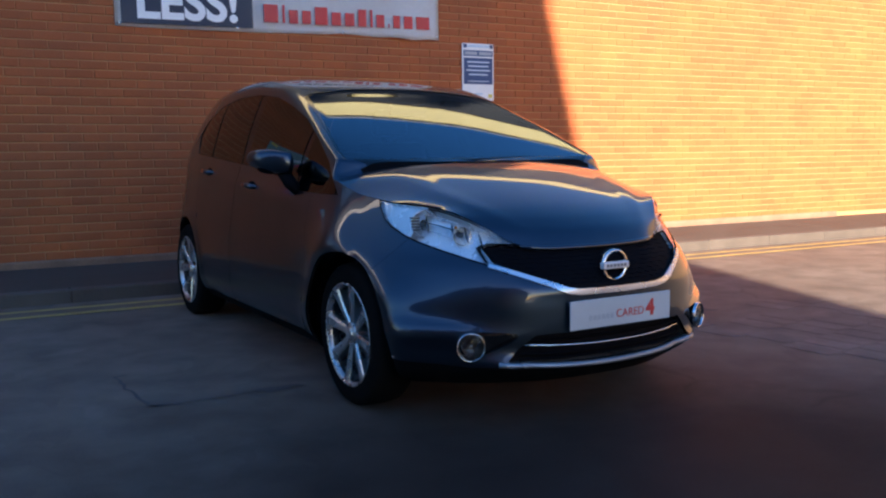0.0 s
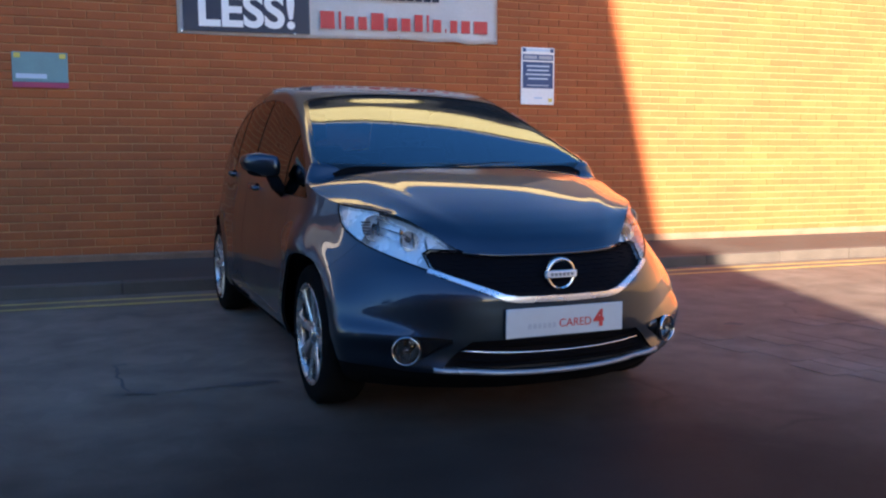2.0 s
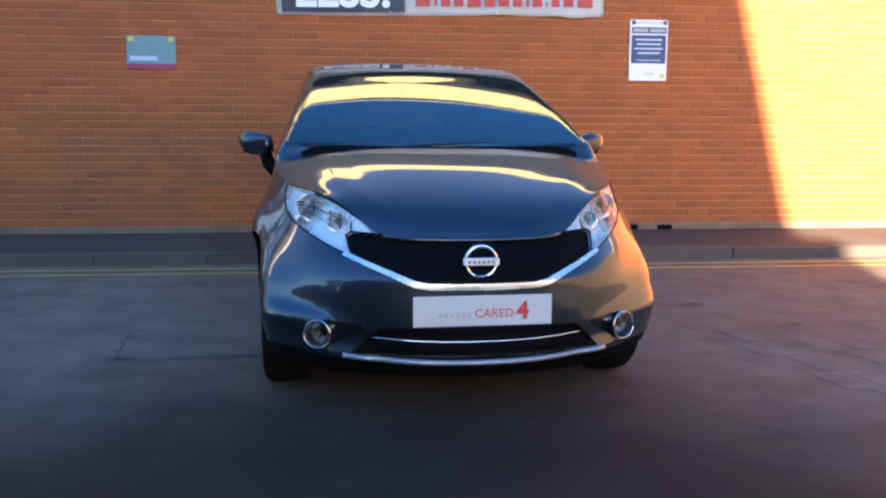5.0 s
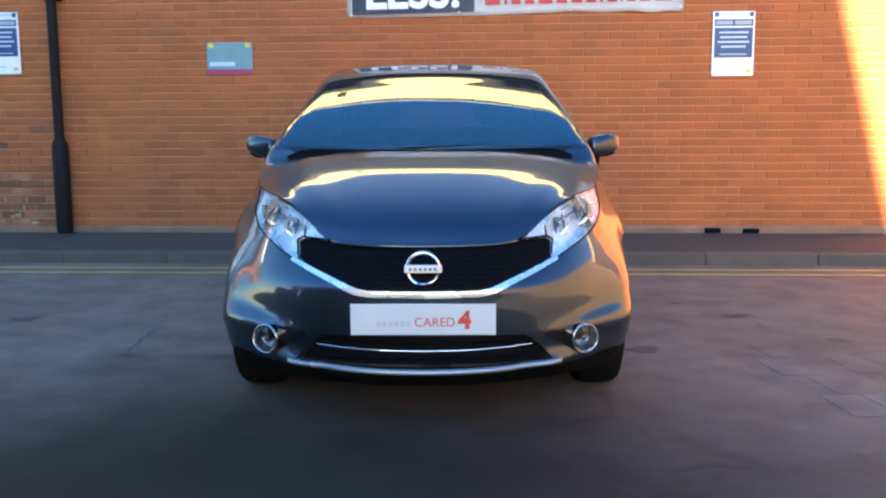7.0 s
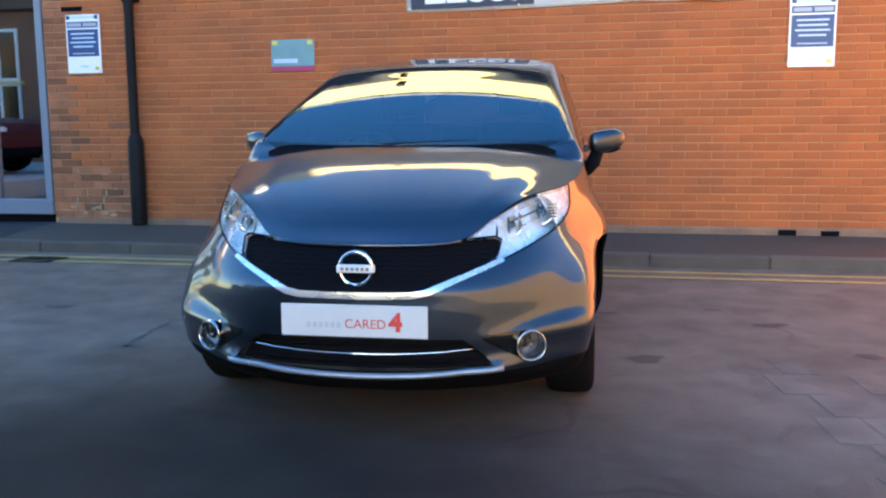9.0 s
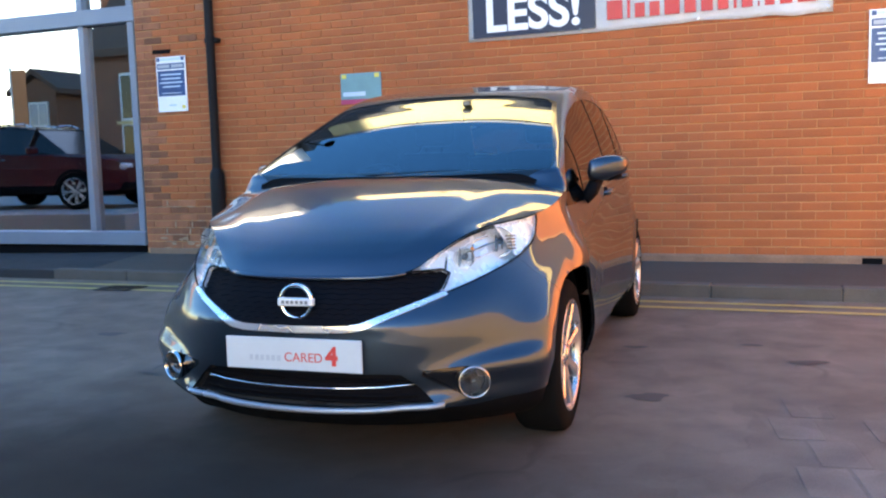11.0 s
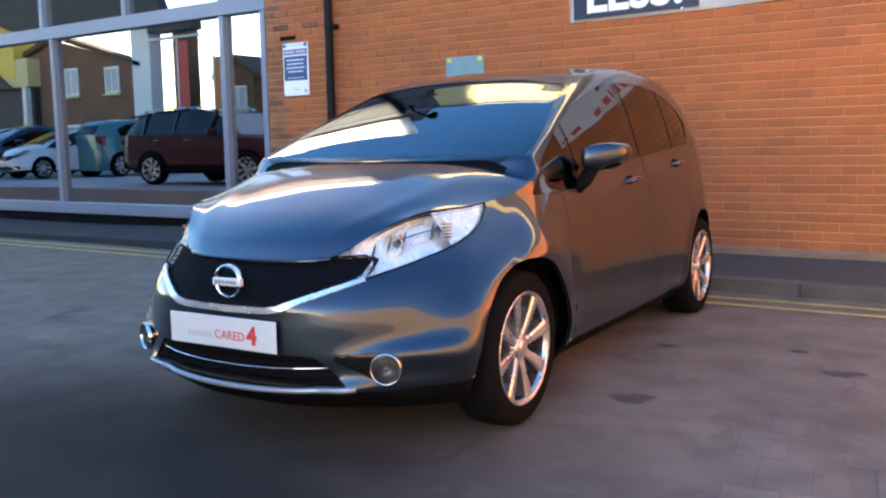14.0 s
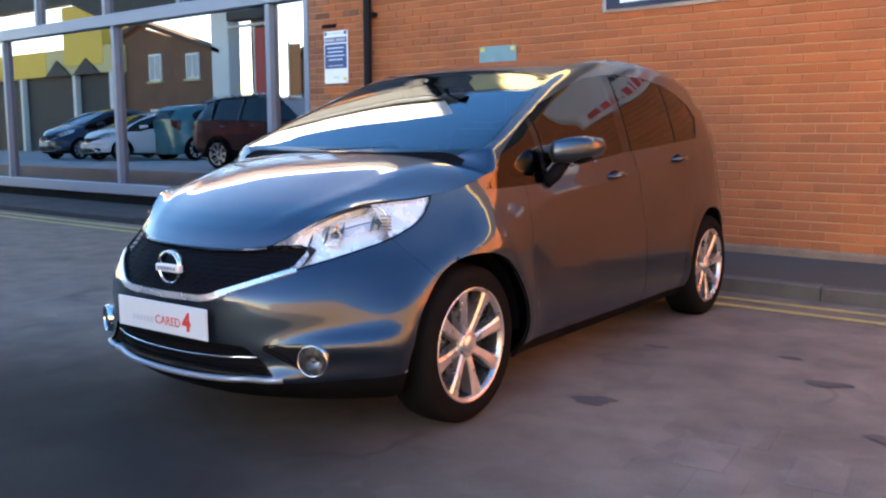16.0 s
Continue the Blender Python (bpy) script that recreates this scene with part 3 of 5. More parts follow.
def piece_mesh(bm, numbers, gap=0.0018, lip=0.012, sink=0.0, dark=True):
    """The faces of some numbers as a panel of their own: drawn back from the shut line, with a turned-in edge."""
    lay = bm.faces.layers.int.get("piece")
    out, made = bmesh.new(), {}
    bm.normal_update()
    for f in bm.faces:
        if f[lay] in numbers:
            vs = []
            for v in f.verts:
                if v not in made:
                    made[v] = out.verts.new(v.co - v.normal * sink)
                vs.append(made[v])
            try:
                g = out.faces.new(vs)
                g.smooth = True
            except ValueError:
                pass
    out.normal_update()
    rim = [e for e in out.edges if len(e.link_faces) == 1 and not (abs(e.verts[0].co.x) < 1e-5 and abs(e.verts[1].co.x) < 1e-5)]
    move = {}
    for e in rim:
        f = e.link_faces[0]
        inn = f.normal.cross(e.verts[1].co - e.verts[0].co)
        if inn.length < 1e-9:
            continue
        inn.normalize()
        if inn.dot(f.calc_center_median() - e.verts[0].co) < 0:
            inn = -inn
        for v in e.verts:
            move[v] = move.get(v, Vector()) + inn * (e.verts[0].co - e.verts[1].co).length
    normals = {v: v.normal.copy() for v in move}
    for v, d in move.items():
        if d.length > 1e-6:
            v.co += d.normalized() * gap
    if lip and rim:
        low_v = {v: out.verts.new(v.co - normals[v] * lip) for v in move}
        for e in rim:
            a, b = e.verts
            if a in low_v and b in low_v:
                f = e.link_faces[0]
                ls = [l for l in f.loops if l.edge == e][0]
                s, t = ls.vert, ls.link_loop_next.vert
                nf = out.faces.new((t, s, low_v[s], low_v[t]))
                nf.smooth = False
                # turned-in edge coloured black for the shade in the shut line
                nf.material_index = int(dark)
            e.smooth = False
    return out


CAR = pose(-0.03, -4.42, 0, 0, 0, 2.55)
car = thing("hatchback_car", "dark gunmetal grey five-door hatchback parked tail to the brick wall", "car", CAR)

low = grid_mesh(low_grid)
top = grid_mesh(upper_g)
bonnet = grid_mesh(bonnet_g)
left_side, right_side = (lambda c: c.x > 0.45), (lambda c: c.x < -0.45)
SIDES = ((left_side, 1), (right_side, -1))


def arch(yc, r=0.372, n=32):
    return [(yc + r * math.cos(math.pi * i / n), 0.30 + r * math.sin(math.pi * i / n)) for i in range(n + 1)] + [(yc - r * 0.97, 0.0), (yc + r * 0.97, 0.0)]


BELT = [(0.15, 0.905), (0.36, 0.905), (0.58, 0.910), (0.70, 0.950), (1.0, 0.985), (1.40, 1.022), (2.1, 1.066), (2.5, 1.09)]
DOORF = [(0.47, 0.245), (1.58, 0.235), (1.585, 0.6), (1.56, 0.9), (1.53, 1.15), (0.45, 1.15), (0.43, 0.9), (0.42, 0.6), (0.44, 0.36)]
DOORR = [(1.592, 0.235), (2.1, 0.235), (2.17, 0.42), (2.27, 0.57), (2.36, 0.75), (2.40, 1.15), (1.537, 1.15), (1.567, 0.9), (1.592, 0.6)]
GLASSLINE = BELT + [(2.60, 1.215), (2.52, 1.29), (2.35, 1.355), (2.2, 1.392), (1.9, 1.424), (1.55, 1.425), (1.25, 1.395), (1.03, 1.342), (0.74, 1.255), (0.50, 1.148), (0.31, 1.045)]
BUMPERLINE = [(-1.2, 0.0), (-0.25, 0.0), (-0.25, 0.50), (-0.22, 0.60), (-0.31, 0.735), (-0.45, 0.93), (-1.2, 0.93)]
REARBUMPER = [(2.9, 0.0), (3.6, 0.0), (3.6, 0.72), (2.86, 0.72), (2.88, 0.55)]
TAIL = [(3.0, 0.82), (3.08, 0.80), (3.2, 0.93), (3.2, 1.09), (2.96, 1.09)]
GRILLE = [(0, 0.735), (0.30, 0.735), (0.372, 0.735), (0.378, 0.722), (0.47, 0.727), (0.492, 0.715), (0.482, 0.665), (0.44, 0.636), (0.245, 0.566), (0.20, 0.558), (0, 0.556),
          (-0.20, 0.558), (-0.245, 0.566), (-0.44, 0.636), (-0.482, 0.665), (-0.492, 0.715), (-0.47, 0.727), (-0.378, 0.722), (-0.372, 0.735), (-0.30, 0.735)]
VEE = [(0, 0.553), (0.20, 0.555), (0.245, 0.562), (0.497, 0.655), (0.507, 0.643), (0.25, 0.541), (0.20, 0.533), (0, 0.530)]
VEE = VEE + [(-a, b) for a, b in VEE[-2:0:-1]]
LOWGRILLE = [(0, 0.388), (0.30, 0.388), (0.375, 0.384), (0.43, 0.34), (0.482, 0.285), (0.45, 0.276), (0.25, 0.266), (0, 0.262)]
LOWGRILLE = LOWGRILLE + [(-a, b) for a, b in LOWGRILLE[-2:0:-1]]
LIPSTRIP = [(0, 0.259), (0.25, 0.263), (0.45, 0.273), (0.52, 0.284), (0.52, 0.266), (0.45, 0.255), (0.25, 0.245), (0, 0.241)]
LIPSTRIP = LIPSTRIP + [(-a, b) for a, b in LIPSTRIP[-2:0:-1]]
SKIRT = [(-0.95, 0.0), (0.95, 0.0), (0.95, 0.285), (0.70, 0.275), (0.60, 0.262), (0.52, 0.263), (0.45, 0.252), (0.25, 0.242), (0, 0.238), (-0.25, 0.242), (-0.45, 0.252), (-0.52, 0.263), (-0.60, 0.262), (-0.70, 0.275), (-0.95, 0.285)]
POCKET = rounded([(0.42, 0.392), (0.55, 0.402), (0.625, 0.402), (0.635, 0.35), (0.615, 0.305), (0.575, 0.30), (0.53, 0.325)], 1)
LAMP = rounded([(-0.13, 0.715), (0.05, 0.93), (0.45, 0.95), (0.475, 0.885), (0.43, 0.80), (0.316, 0.742), (0.137, 0.690), (-0.042, 0.643), (-0.03, 0.69), (0.0, 0.7215), (-0.06, 0.716)], 1)

nose = lambda c: c.y < -0.1
# numbers: 0 body, 1 front bumper, 2/3 front doors, 4/5 rear doors, 6 wheel openings, 7 side glass, 8 grille, 9 vee, 10 low grille, 11 lip, 12 skirt, 13/14 pockets, 15/16 lamps, 17 rear bumper, 18 tail lamps
carve(low, BUMPERLINE, "side", lambda c: c.y < -0.2, 1)
carve(low, REARBUMPER, "side", lambda c: c.y > 2.5, 17)
for ok, s in SIDES:
    carve(low, DOORF, "side", ok, 2 if s > 0 else 3)
    carve(low, DOORR, "side", ok, 4 if s > 0 else 5)
    for yc in (0.0, 2.58):
        carve(low, arch(yc), "side", ok, 6)
    carve(low, TAIL, "side", lambda c, s=s: s * c.x > 0.45 and c.y > 2.7, 18 if s > 0 else 19)
    carve(low, GLASSLINE, "side", ok, 7 if s > 0 else 27)
    carve(top, GLASSLINE, "side", ok, 7 if s > 0 else 27)
    carve(low, [(0.30, 0.0), (2.28, 0.0), (2.28, 0.232), (0.30, 0.242)], "side", ok, 30 if s > 0 else 31, (0,))
carve(low, SKIRT, "front", nose, 12, (0, 1))
carve(low, LOWGRILLE, "front", nose, 10, (0, 1))
for s in (1, -1):
    carve(low, [(s * a, b) for a, b in POCKET], "front", lambda c, s=s: c.y < -0.3 and s * c.x > 0.3, 13 if s > 0 else 14, (0, 1))
    carve(low, LAMP, "left_corner" if s > 0 else "right_corner", lambda c, s=s: c.y < 0.1 and s * c.x > 0.3, 15 if s > 0 else 16, (0, 1))
carve(low, GRILLE, "front", nose, 8, (0, 1, 15, 16))
carve(low, VEE, "front", nose, 9, (0, 1))
WSCREEN = [(0, 0.178), (0.30, 0.185), (0.54, 0.202), (0.706, 0.235), (0.706, 0.30), (0.572, 0.99), (0.53, 1.035), (0.30, 1.075), (0, 1.085)]
WSCREEN = WSCREEN + [(-a, b) for a, b in WSCREEN[-2:0:-1]]
COWL = [(0, 0.05), (0.45, 0.07), (0.63, 0.11), (0.66, 0.19), (0.54, 0.182), (0.30, 0.146), (0, 0.136)]
COWL = COWL + [(-a, b) for a, b in COWL[-2:0:-1]]
ROOF = [(0, 1.10), (0.30, 1.09), (0.505, 1.05), (0.55, 1.2), (0.545, 2.0), (0.53, 2.8), (0.3, 2.83), (0, 2.84)]
ROOF = ROOF + [(-a, b) for a, b in ROOF[-2:0:-1]]
BACKLIGHT = [(-0.48, 1.12), (0.48, 1.12), (0.45, 1.36), (-0.45, 1.36)]
carve(top, WSCREEN, "top", lambda c: c.z > 0.9 and c.y < 1.3, 20, (0,))
carve(top, COWL, "top", lambda c: c.z > 0.9 and c.y < 0.6, 22, (0,))
carve(top, ROOF, "top", lambda c: c.z > 1.2, 21, (0,))
SURROUND = [(0, 0.10), (0.50, 0.135), (0.63, 0.19), (0.714, 0.25), (0.718, 0.32), (0.596, 0.995), (0.545, 1.043), (0.30, 1.088), (0, 1.098)]
SURROUND = SURROUND + [(-a, b) for a, b in SURROUND[-2:0:-1]]
carve(top, SURROUND, "top", lambda c: c.z > 0.9 and c.y < 1.3, 24, (0,))
carve(top, BACKLIGHT, "front", lambda c: c.y > 2.8, 23, (0,))

bonnet.faces.layers.int.new("piece")
for skin in (low, top):
    bmesh.ops.remove_doubles(skin, verts=skin.verts, dist=0.0005)
    bmesh.ops.dissolve_degenerate(skin, edges=skin.edges, dist=0.0003)
part("bonnet", piece_mesh(bonnet, (0,), 0.0006, 0.006), PAINT, car)
# rolled front edge of the bonnet
lip = [tuple(p) for p in bonnet_g[::2, 0]]
lip = [(-x, y, z) for x, y, z in lip[:0:-1]] + lip
lip_r = [0.0115 * min(1, 0.25 + (0.372 - abs(x)) / 0.05) for x, y, z in lip]
part("bonnet_edge", tube([(x, y + 0.004, z - 0.006) for x, y, z in lip], lip_r, 10), PAINT, car, "", True)
part("front_bumper", piece_mesh(low, (1,), 0.0005), PAINT, car)
part("body_shell", piece_mesh(low, (0,), 0.0007), PAINT, car)
part("rear_bumper", piece_mesh(low, (17,)), PAINT, car)
part("pillar_frame", piece_mesh(top, (0,), 0.0, 0.005), PAINT, car)
part("windscreen_surround", piece_mesh(top, (24,), 0.0, 0.005), GLOSSBLACK, car, "black border round the windscreen")
part("roof_panel", piece_mesh(top, (21,)), PAINT, car)
for n in (2, 3):
    door = part("front_door", piece_mesh(low, (n,), 0.0014, 0.005), PAINT, car)
    rear = part("rear_door", piece_mesh(low, (n + 2,), 0.0014, 0.005), PAINT, car)
    s = 1 if n == 2 else -1
    for panel, yh, zh in ((door, 1.29, 0.912), (rear, 2.13, 0.975)):
        hx = s * (body_point(0.847, yh, zh)[0])
        bm = tube([(hx - s * 0.01, yh - 0.085, zh - 0.004), (hx + s * 0.022, yh - 0.06, zh), (hx + s * 0.022, yh, zh + 0.004), (hx + s * 0.022, yh + 0.06, zh + 0.006), (hx - s * 0.01, yh + 0.085, zh + 0.006)], [0.010, 0.015, 0.016, 0.015, 0.010], 10)
        part("door_handle", bm, PAINT, panel, smooth=True)
        bm = bmesh.new()
        bmesh.ops.create_uvsphere(bm, u_segments=16, v_segments=8, radius=1, matrix=Matrix.Translation((hx - s * 0.004, yh - 0.005, zh - 0.006)) @ Matrix.Diagonal((0.008, 0.072, 0.034, 1)))
        part("handle_cup", bm, BLACK, panel, smooth=True)

# windows: four to a side, set between black pillars
for n in (7, 27):
    part("window_waist", piece_mesh(low, (n,), 0, 0, 0.005), GLOSSBLACK, car)
    part("window_surround", piece_mesh(top, (n,), 0, 0, 0.005), GLOSSBLACK, car)
for ok, s in SIDES:
    for a, b, mat_ in ((0.24, 0.655, DARKGLASS), (0.70, 1.505, DARKGLASS), (1.60, 2.165, DARKGLASS), (2.225, 2.58, DARKGLASS)):
        sel = bmesh.new()
        lay = sel.faces.layers.int.new("piece")
        pool = {}
        for src in (low, top):
            sl = src.faces.layers.int["piece"]
            for f in src.faces:
                if f[sl] in (7, 27) and ok(f.calc_center_median()):
                    vs = []
                    for v in f.verts:
                        key = tuple(round(c, 4) for c in v.co)
                        if key not in pool:
                            pool[key] = sel.verts.new(v.co)
                        if pool[key] not in vs:
                            vs.append(pool[key])
                    if len(vs) > 2:
                        try:
                            sel.faces.new(vs)[lay] = 0
                        except ValueError:
                            pass
        for yy, sg in ((a, 1), (b, -1)):
            bmesh.ops.bisect_plane(sel, geom=list(sel.verts) + list(sel.edges) + list(sel.faces), plane_co=(0, yy, 0), plane_no=(0, -sg, 0.06 * -sg), clear_outer=True)
        part("side_window", piece_mesh(sel, (0,), 0.0004, 0.0, 0.002), mat_, car, "dark tinted side window")
        sel.free()
part("windscreen", piece_mesh(top, (20,), 0.0002, 0.0, 0.002), SCREEN, car, "raked clear windscreen")
part("windscreen_seal", tube([(-0.66 + 1.32 * i / 24, 0.148 + 0.15 * (abs(-1 + i / 12)) ** 2.2, 1.040 + 0.018 * (abs(-1 + i / 12)) ** 2) for i in range(25)], 0.008, 6), BLACK, car)
part("scuttle_panel", piece_mesh(top, (22,), 0.001, 0.01, 0.004), BLACK, car, "black plastic scuttle below the windscreen")
part("rear_screen", piece_mesh(top, (23,), 0.003, 0.006, 0.002), DARKGLASS, car)
# lamps at the rear
for n in (18, 19):
    part("tail_lamp", piece_mesh(low, (n,)), TAILRED, car, "dark red tail lamp lens")

# nose: grille, chrome vee, lower intake
GRILLEBLACK = make("grille_mesh_black", (0.005, 0.005, 0.007), 0.7, 0, 0.2, 200, 8, spec=0.06)
part("grille", piece_mesh(low, (8,), 0.001, 0.006, 0.016), GRILLEBLACK, car, "black honeycomb upper grille")
part("chrome_vee", piece_mesh(low, (9,), 0.0, 0.012, -0.006, False), SILVER, car, "bright chrome V-shaped strip under the grille")
part("lower_grille", piece_mesh(low, (10,), 0.0, 0.0, 0.035), GRILLEBLACK, car)
for n in (30, 31):
    part("sill_trim", piece_mesh(low, (n,), 0.0, 0.012, 0.010), BLACK, car, "black sill under the doors")
part("lower_skirt", piece_mesh(low, (12,), 0.0, 0.012, 0.004), BLACK, car)


def nose_y(x, z):
    """How far forward the nose reaches at a place of its front view."""
    best = min(range(COLS // 2), key=lambda i: abs(body_point(max(loop[i][0], 0), loop[i][1], z)[0] - abs(x)))
    return body_point(max(loop[best][0], 0), loop[best][1], z)[1]


bm = bmesh.new()
for i in range(10):
    zz = 0.575 + 0.0155 * i
    reach = 0.20 + min(0.26, max(0, (zz - 0.56) / 0.08 * 0.22))
    n = 24
    pts = [(-reach + 2 * reach * k / n, nose_y(-reach + 2 * reach * k / n, zz) + 0.006 + 0.003 * (k % 2), zz + 0.006 * (k % 2)) for k in range(n + 1)]
    tube(pts, 0.0022, 4, bm)
part("grille_lattice", bm, GRILLEBLACK, car)
bm = bmesh.new()
rings = []
for k in range(41):
    x = -0.515 + 1.03 * k / 40
    z = 0.251 + 0.024 * abs(x / 0.515) ** 2
    y = nose_y(x, 0.262) - 0.001
    rings.append([bm.verts.new((x, y + a, z + b)) for a, b in ((0.02, -0.010), (-0.006, -0.010), (-0.013, -0.004), (-0.010, 0.007), (0.0, 0.011), (0.02, 0.011))])
for p, q in zip(rings, rings[1:]):
    for i in range(6):
        bm.faces.new((p[i], p[(i + 1) % 6], q[(i + 1) % 6], q[i]))
bm.faces.new(rings[0][::-1]), bm.faces.new(rings[-1])
bmesh.ops.recalc_face_normals(bm, faces=bm.faces)
part("chin_strip", bm, DULLSILVER, car, "silver lower lip strip", True)
pts = [(-0.42 + 0.84 * k / 24, nose_y(-0.42 + 0.84 * k / 24, 0.335) + 0.012, 0.331 + 0.016 * abs(-1 + k / 12) ** 2) for k in range(25)]
part("intake_strip", tube(pts, 0.0042, 6), CHROME, car, "thin chrome strip across the lower intake", True)
for zz in (0.285, 0.305, 0.36):
    part("intake_bar", tube([(-0.42 + 0.84 * k / 16, nose_y(-0.42 + 0.84 * k / 16, zz) + 0.022, zz) for k in range(17)], 0.005, 4), BLACK, car)
# badge: a ring crossed by a bar
by = nose_y(0, 0.63) - 0.012
bm = lathe([(by - 0.010, 0.053), (by - 0.014, 0.058), (by - 0.012, 0.064), (by + 0.01, 0.066), (by + 0.01, 0.052), (by - 0.010, 0.053)], 40, "Y")
for v in bm.verts:
    v.co.z += 0.632
badge = part("badge_ring", bm, CHROME, car, "round chrome badge ring with a plain cross bar", True)
part("badge_bar", box(-0.068, 0.068, by - 0.020, by + 0.004, 0.618, 0.646, 0.004), BADGE, badge)
for k in range(6):
    part("badge_mark", box(-0.052 + 0.018 * k, -0.040 + 0.018 * k, by - 0.0215, by - 0.0205, 0.626, 0.638), DULLMARK, badge)
# show plate
py0 = nose_y(0, 0.46) - 0.011
front_plate = part("show_plate", box(-0.262, 0.262, py0, py0 + 0.006, 0.398, 0.512, 0.002), PLATEWHITE, car, "white show plate with red and grey lettering")
part("plate_holder", box(-0.21, 0.21, py0 + 0.0065, py0 + 0.045, 0.410, 0.500, 0.004), BLACK, car)
words("lettering", "CARED", 0.046, RED, front_plate, pose(0.042, py0 - 0.0015, 0.430, 90, 0, 0), 0.0)
words("numeral", "4", 0.088, RED, front_plate, pose(0.150, py0 - 0.0015, 0.424, 90, 0, 0), 0.004)
for k in range(6):
    part("grey_bar", box(-0.168 + 0.0215 * k, -0.153 + 0.0215 * k, py0 - 0.002, py0 - 0.001, 0.430, 0.450), PALEGREY, front_plate)

for s in (1, -1):
    n = 13 if s > 0 else 14
    part("fog_recess", piece_mesh(low, (n,), 0.0, 0.03, 0.02), GLOSSBLACK, car)
    fx, fz = s * 0.604, 0.347
    fy = nose_y(fx, fz) - 0.002
    aim = Matrix.Translation((fx, fy, fz)) @ Matrix.Rotation(s * radians(22), 4, "Z")
    bm = lathe([(0.04, 0.056), (-0.014, 0.056), (-0.017, 0.054), (-0.014, 0.0515), (0.01, 0.051)], 32, "Y")
    fog = part("fog_lamp", bm, CHROME, car, "round fog lamp with a chrome ring", True, aim)
    bm = lathe([(-0.008, 0.050), (-0.012, 0.04), (-0.015, 0.02), (-0.0155, 0.0005)], 24, "Y")
    part("fog_lens", bm, LENS, fog, "", True)
    bm = lathe([(-0.004, 0.0495), (0.016, 0.040), (0.028, 0.016), (0.028, 0.0005)], 24, "Y")
    part("fog_bowl", bm, LAMPDARK, fog, "", True)
    bm = lathe([(0.02, 0.012), (-0.004, 0.012), (-0.008, 0.006), (-0.008, 0.0005)], 12, "Y")
    part("fog_bulb", bm, LAMPDARK, fog, "", True)
    # headlamp: clear cover, bright housing, two bowls and an amber bulb
    n = 15 if s > 0 else 16
    lamp = part("headlamp_lens", piece_mesh(low, (n,), 0.0015, 0.004, 0.0, False), LENS, car, "large clear swept-back headlamp cover")
    part("headlamp_housing", piece_mesh(low, (n,), 0.002, -0.052, 0.056, False), REFLECTOR, car, "bright silver headlamp housing")
    for (cx, cy, cz), r in (((0.615, -0.300, 0.800), 0.058), ((0.52, -0.435, 0.755), 0.040)):
        m = look((s * cx, cy, cz), (s * (cx + 0.18), cy - 1, cz - 0.05))
        bm = lathe([(-0.015, r), (-0.02, r * 0.98), (0.02, r * 0.8), (0.045, r * 0.45), (0.055, 0.001)], 24, "Z")
        bowl = part("lamp_bowl", bm, SILVER, lamp, "", True, m)
        bm = lathe([(0.05, 0.012), (0.0, 0.012), (-0.012, 0.006), (-0.012, 0.0005)], 12, "Z")
        part("bulb", bm, LAMPDARK, bowl, "", True)
    # dark rubber gasket under the lower edge of the cover, one bead from the grille to the wing
    edge_bm = piece_mesh(low, (n,), 0.0, 0.0)
    rim = [e for e in edge_bm.edges if len(e.link_faces) == 1]
    chain, left = list(rim[0].verts), set(rim[1:])
    while True:
        e = next((q for q in left if chain[-1] in q.verts), None)
        if e is None:
            break
        left.discard(e)
        chain.append(e.other_vert(chain[-1]))
    chain = [v.co.copy() for v in chain]
    if (chain[0] - chain[-1]).length < 1e-5:
        chain.pop()
    inner = min(range(len(chain)), key=lambda i: abs(chain[i].x) + 0.6 * chain[i].z)
    outer = max(range(len(chain)), key=lambda i: chain[i].y)
    chain = chain[inner:] + chain[:inner]
    outer = (outer - inner) % len(chain)
    runs = (chain[:outer + 1], [chain[0]] + chain[:outer - 1:-1])
    run = min(runs, key=lambda r: sum(p.z for p in r) / len(r))
    edge_bm.free()
    part("lamp_gasket", tube(run, 0.0034, 6), BLACK, lamp)
    # the smooth bright rear quarter of the housing, close under the cover
    quarter = piece_mesh(low, (n,), 0.004, 0.0, 0.012)
    bmesh.ops.bisect_plane(quarter, geom=list(quarter.verts) + list(quarter.edges) + list(quarter.faces), plane_co=(0, -0.315, 0.80), plane_no=(0, -1, -0.15), clear_outer=True)
    part("side_reflector", quarter, REFLECTOR, lamp, "smooth white side reflector")
    # stepped rows of the reflector, following the cover
    for row, mat_ in ((0.30, SILVER), (0.52, LAMPDARK), (0.74, SILVER)):
        pts = []
        for q in range(9):
            cx = 0.535 + 0.0165 * q
            lowz = float(np.interp(cx, [0.45, 0.6, 0.68, 0.74], [0.665, 0.71, 0.745, 0.80]))
            hiz = float(np.interp(cx, [0.45, 0.54, 0.62, 0.74], [0.76, 0.825, 0.86, 0.885]))
            cz = lowz + (hiz - lowz) * row
            col = min(range(COLS // 3), key=lambda i: abs(loop[i][0] - cx))
            p = Vector(body_point(loop[col][0], loop[col][1], cz))
            pts.append((s * (p.x - 0.024), p.y + 0.034, cz))
        part("reflector_step", tube(pts, [0.001, 0.002, 0.0025, 0.003, 0.003, 0.003, 0.0025, 0.002, 0.001], 6), mat_, lamp, "", True)
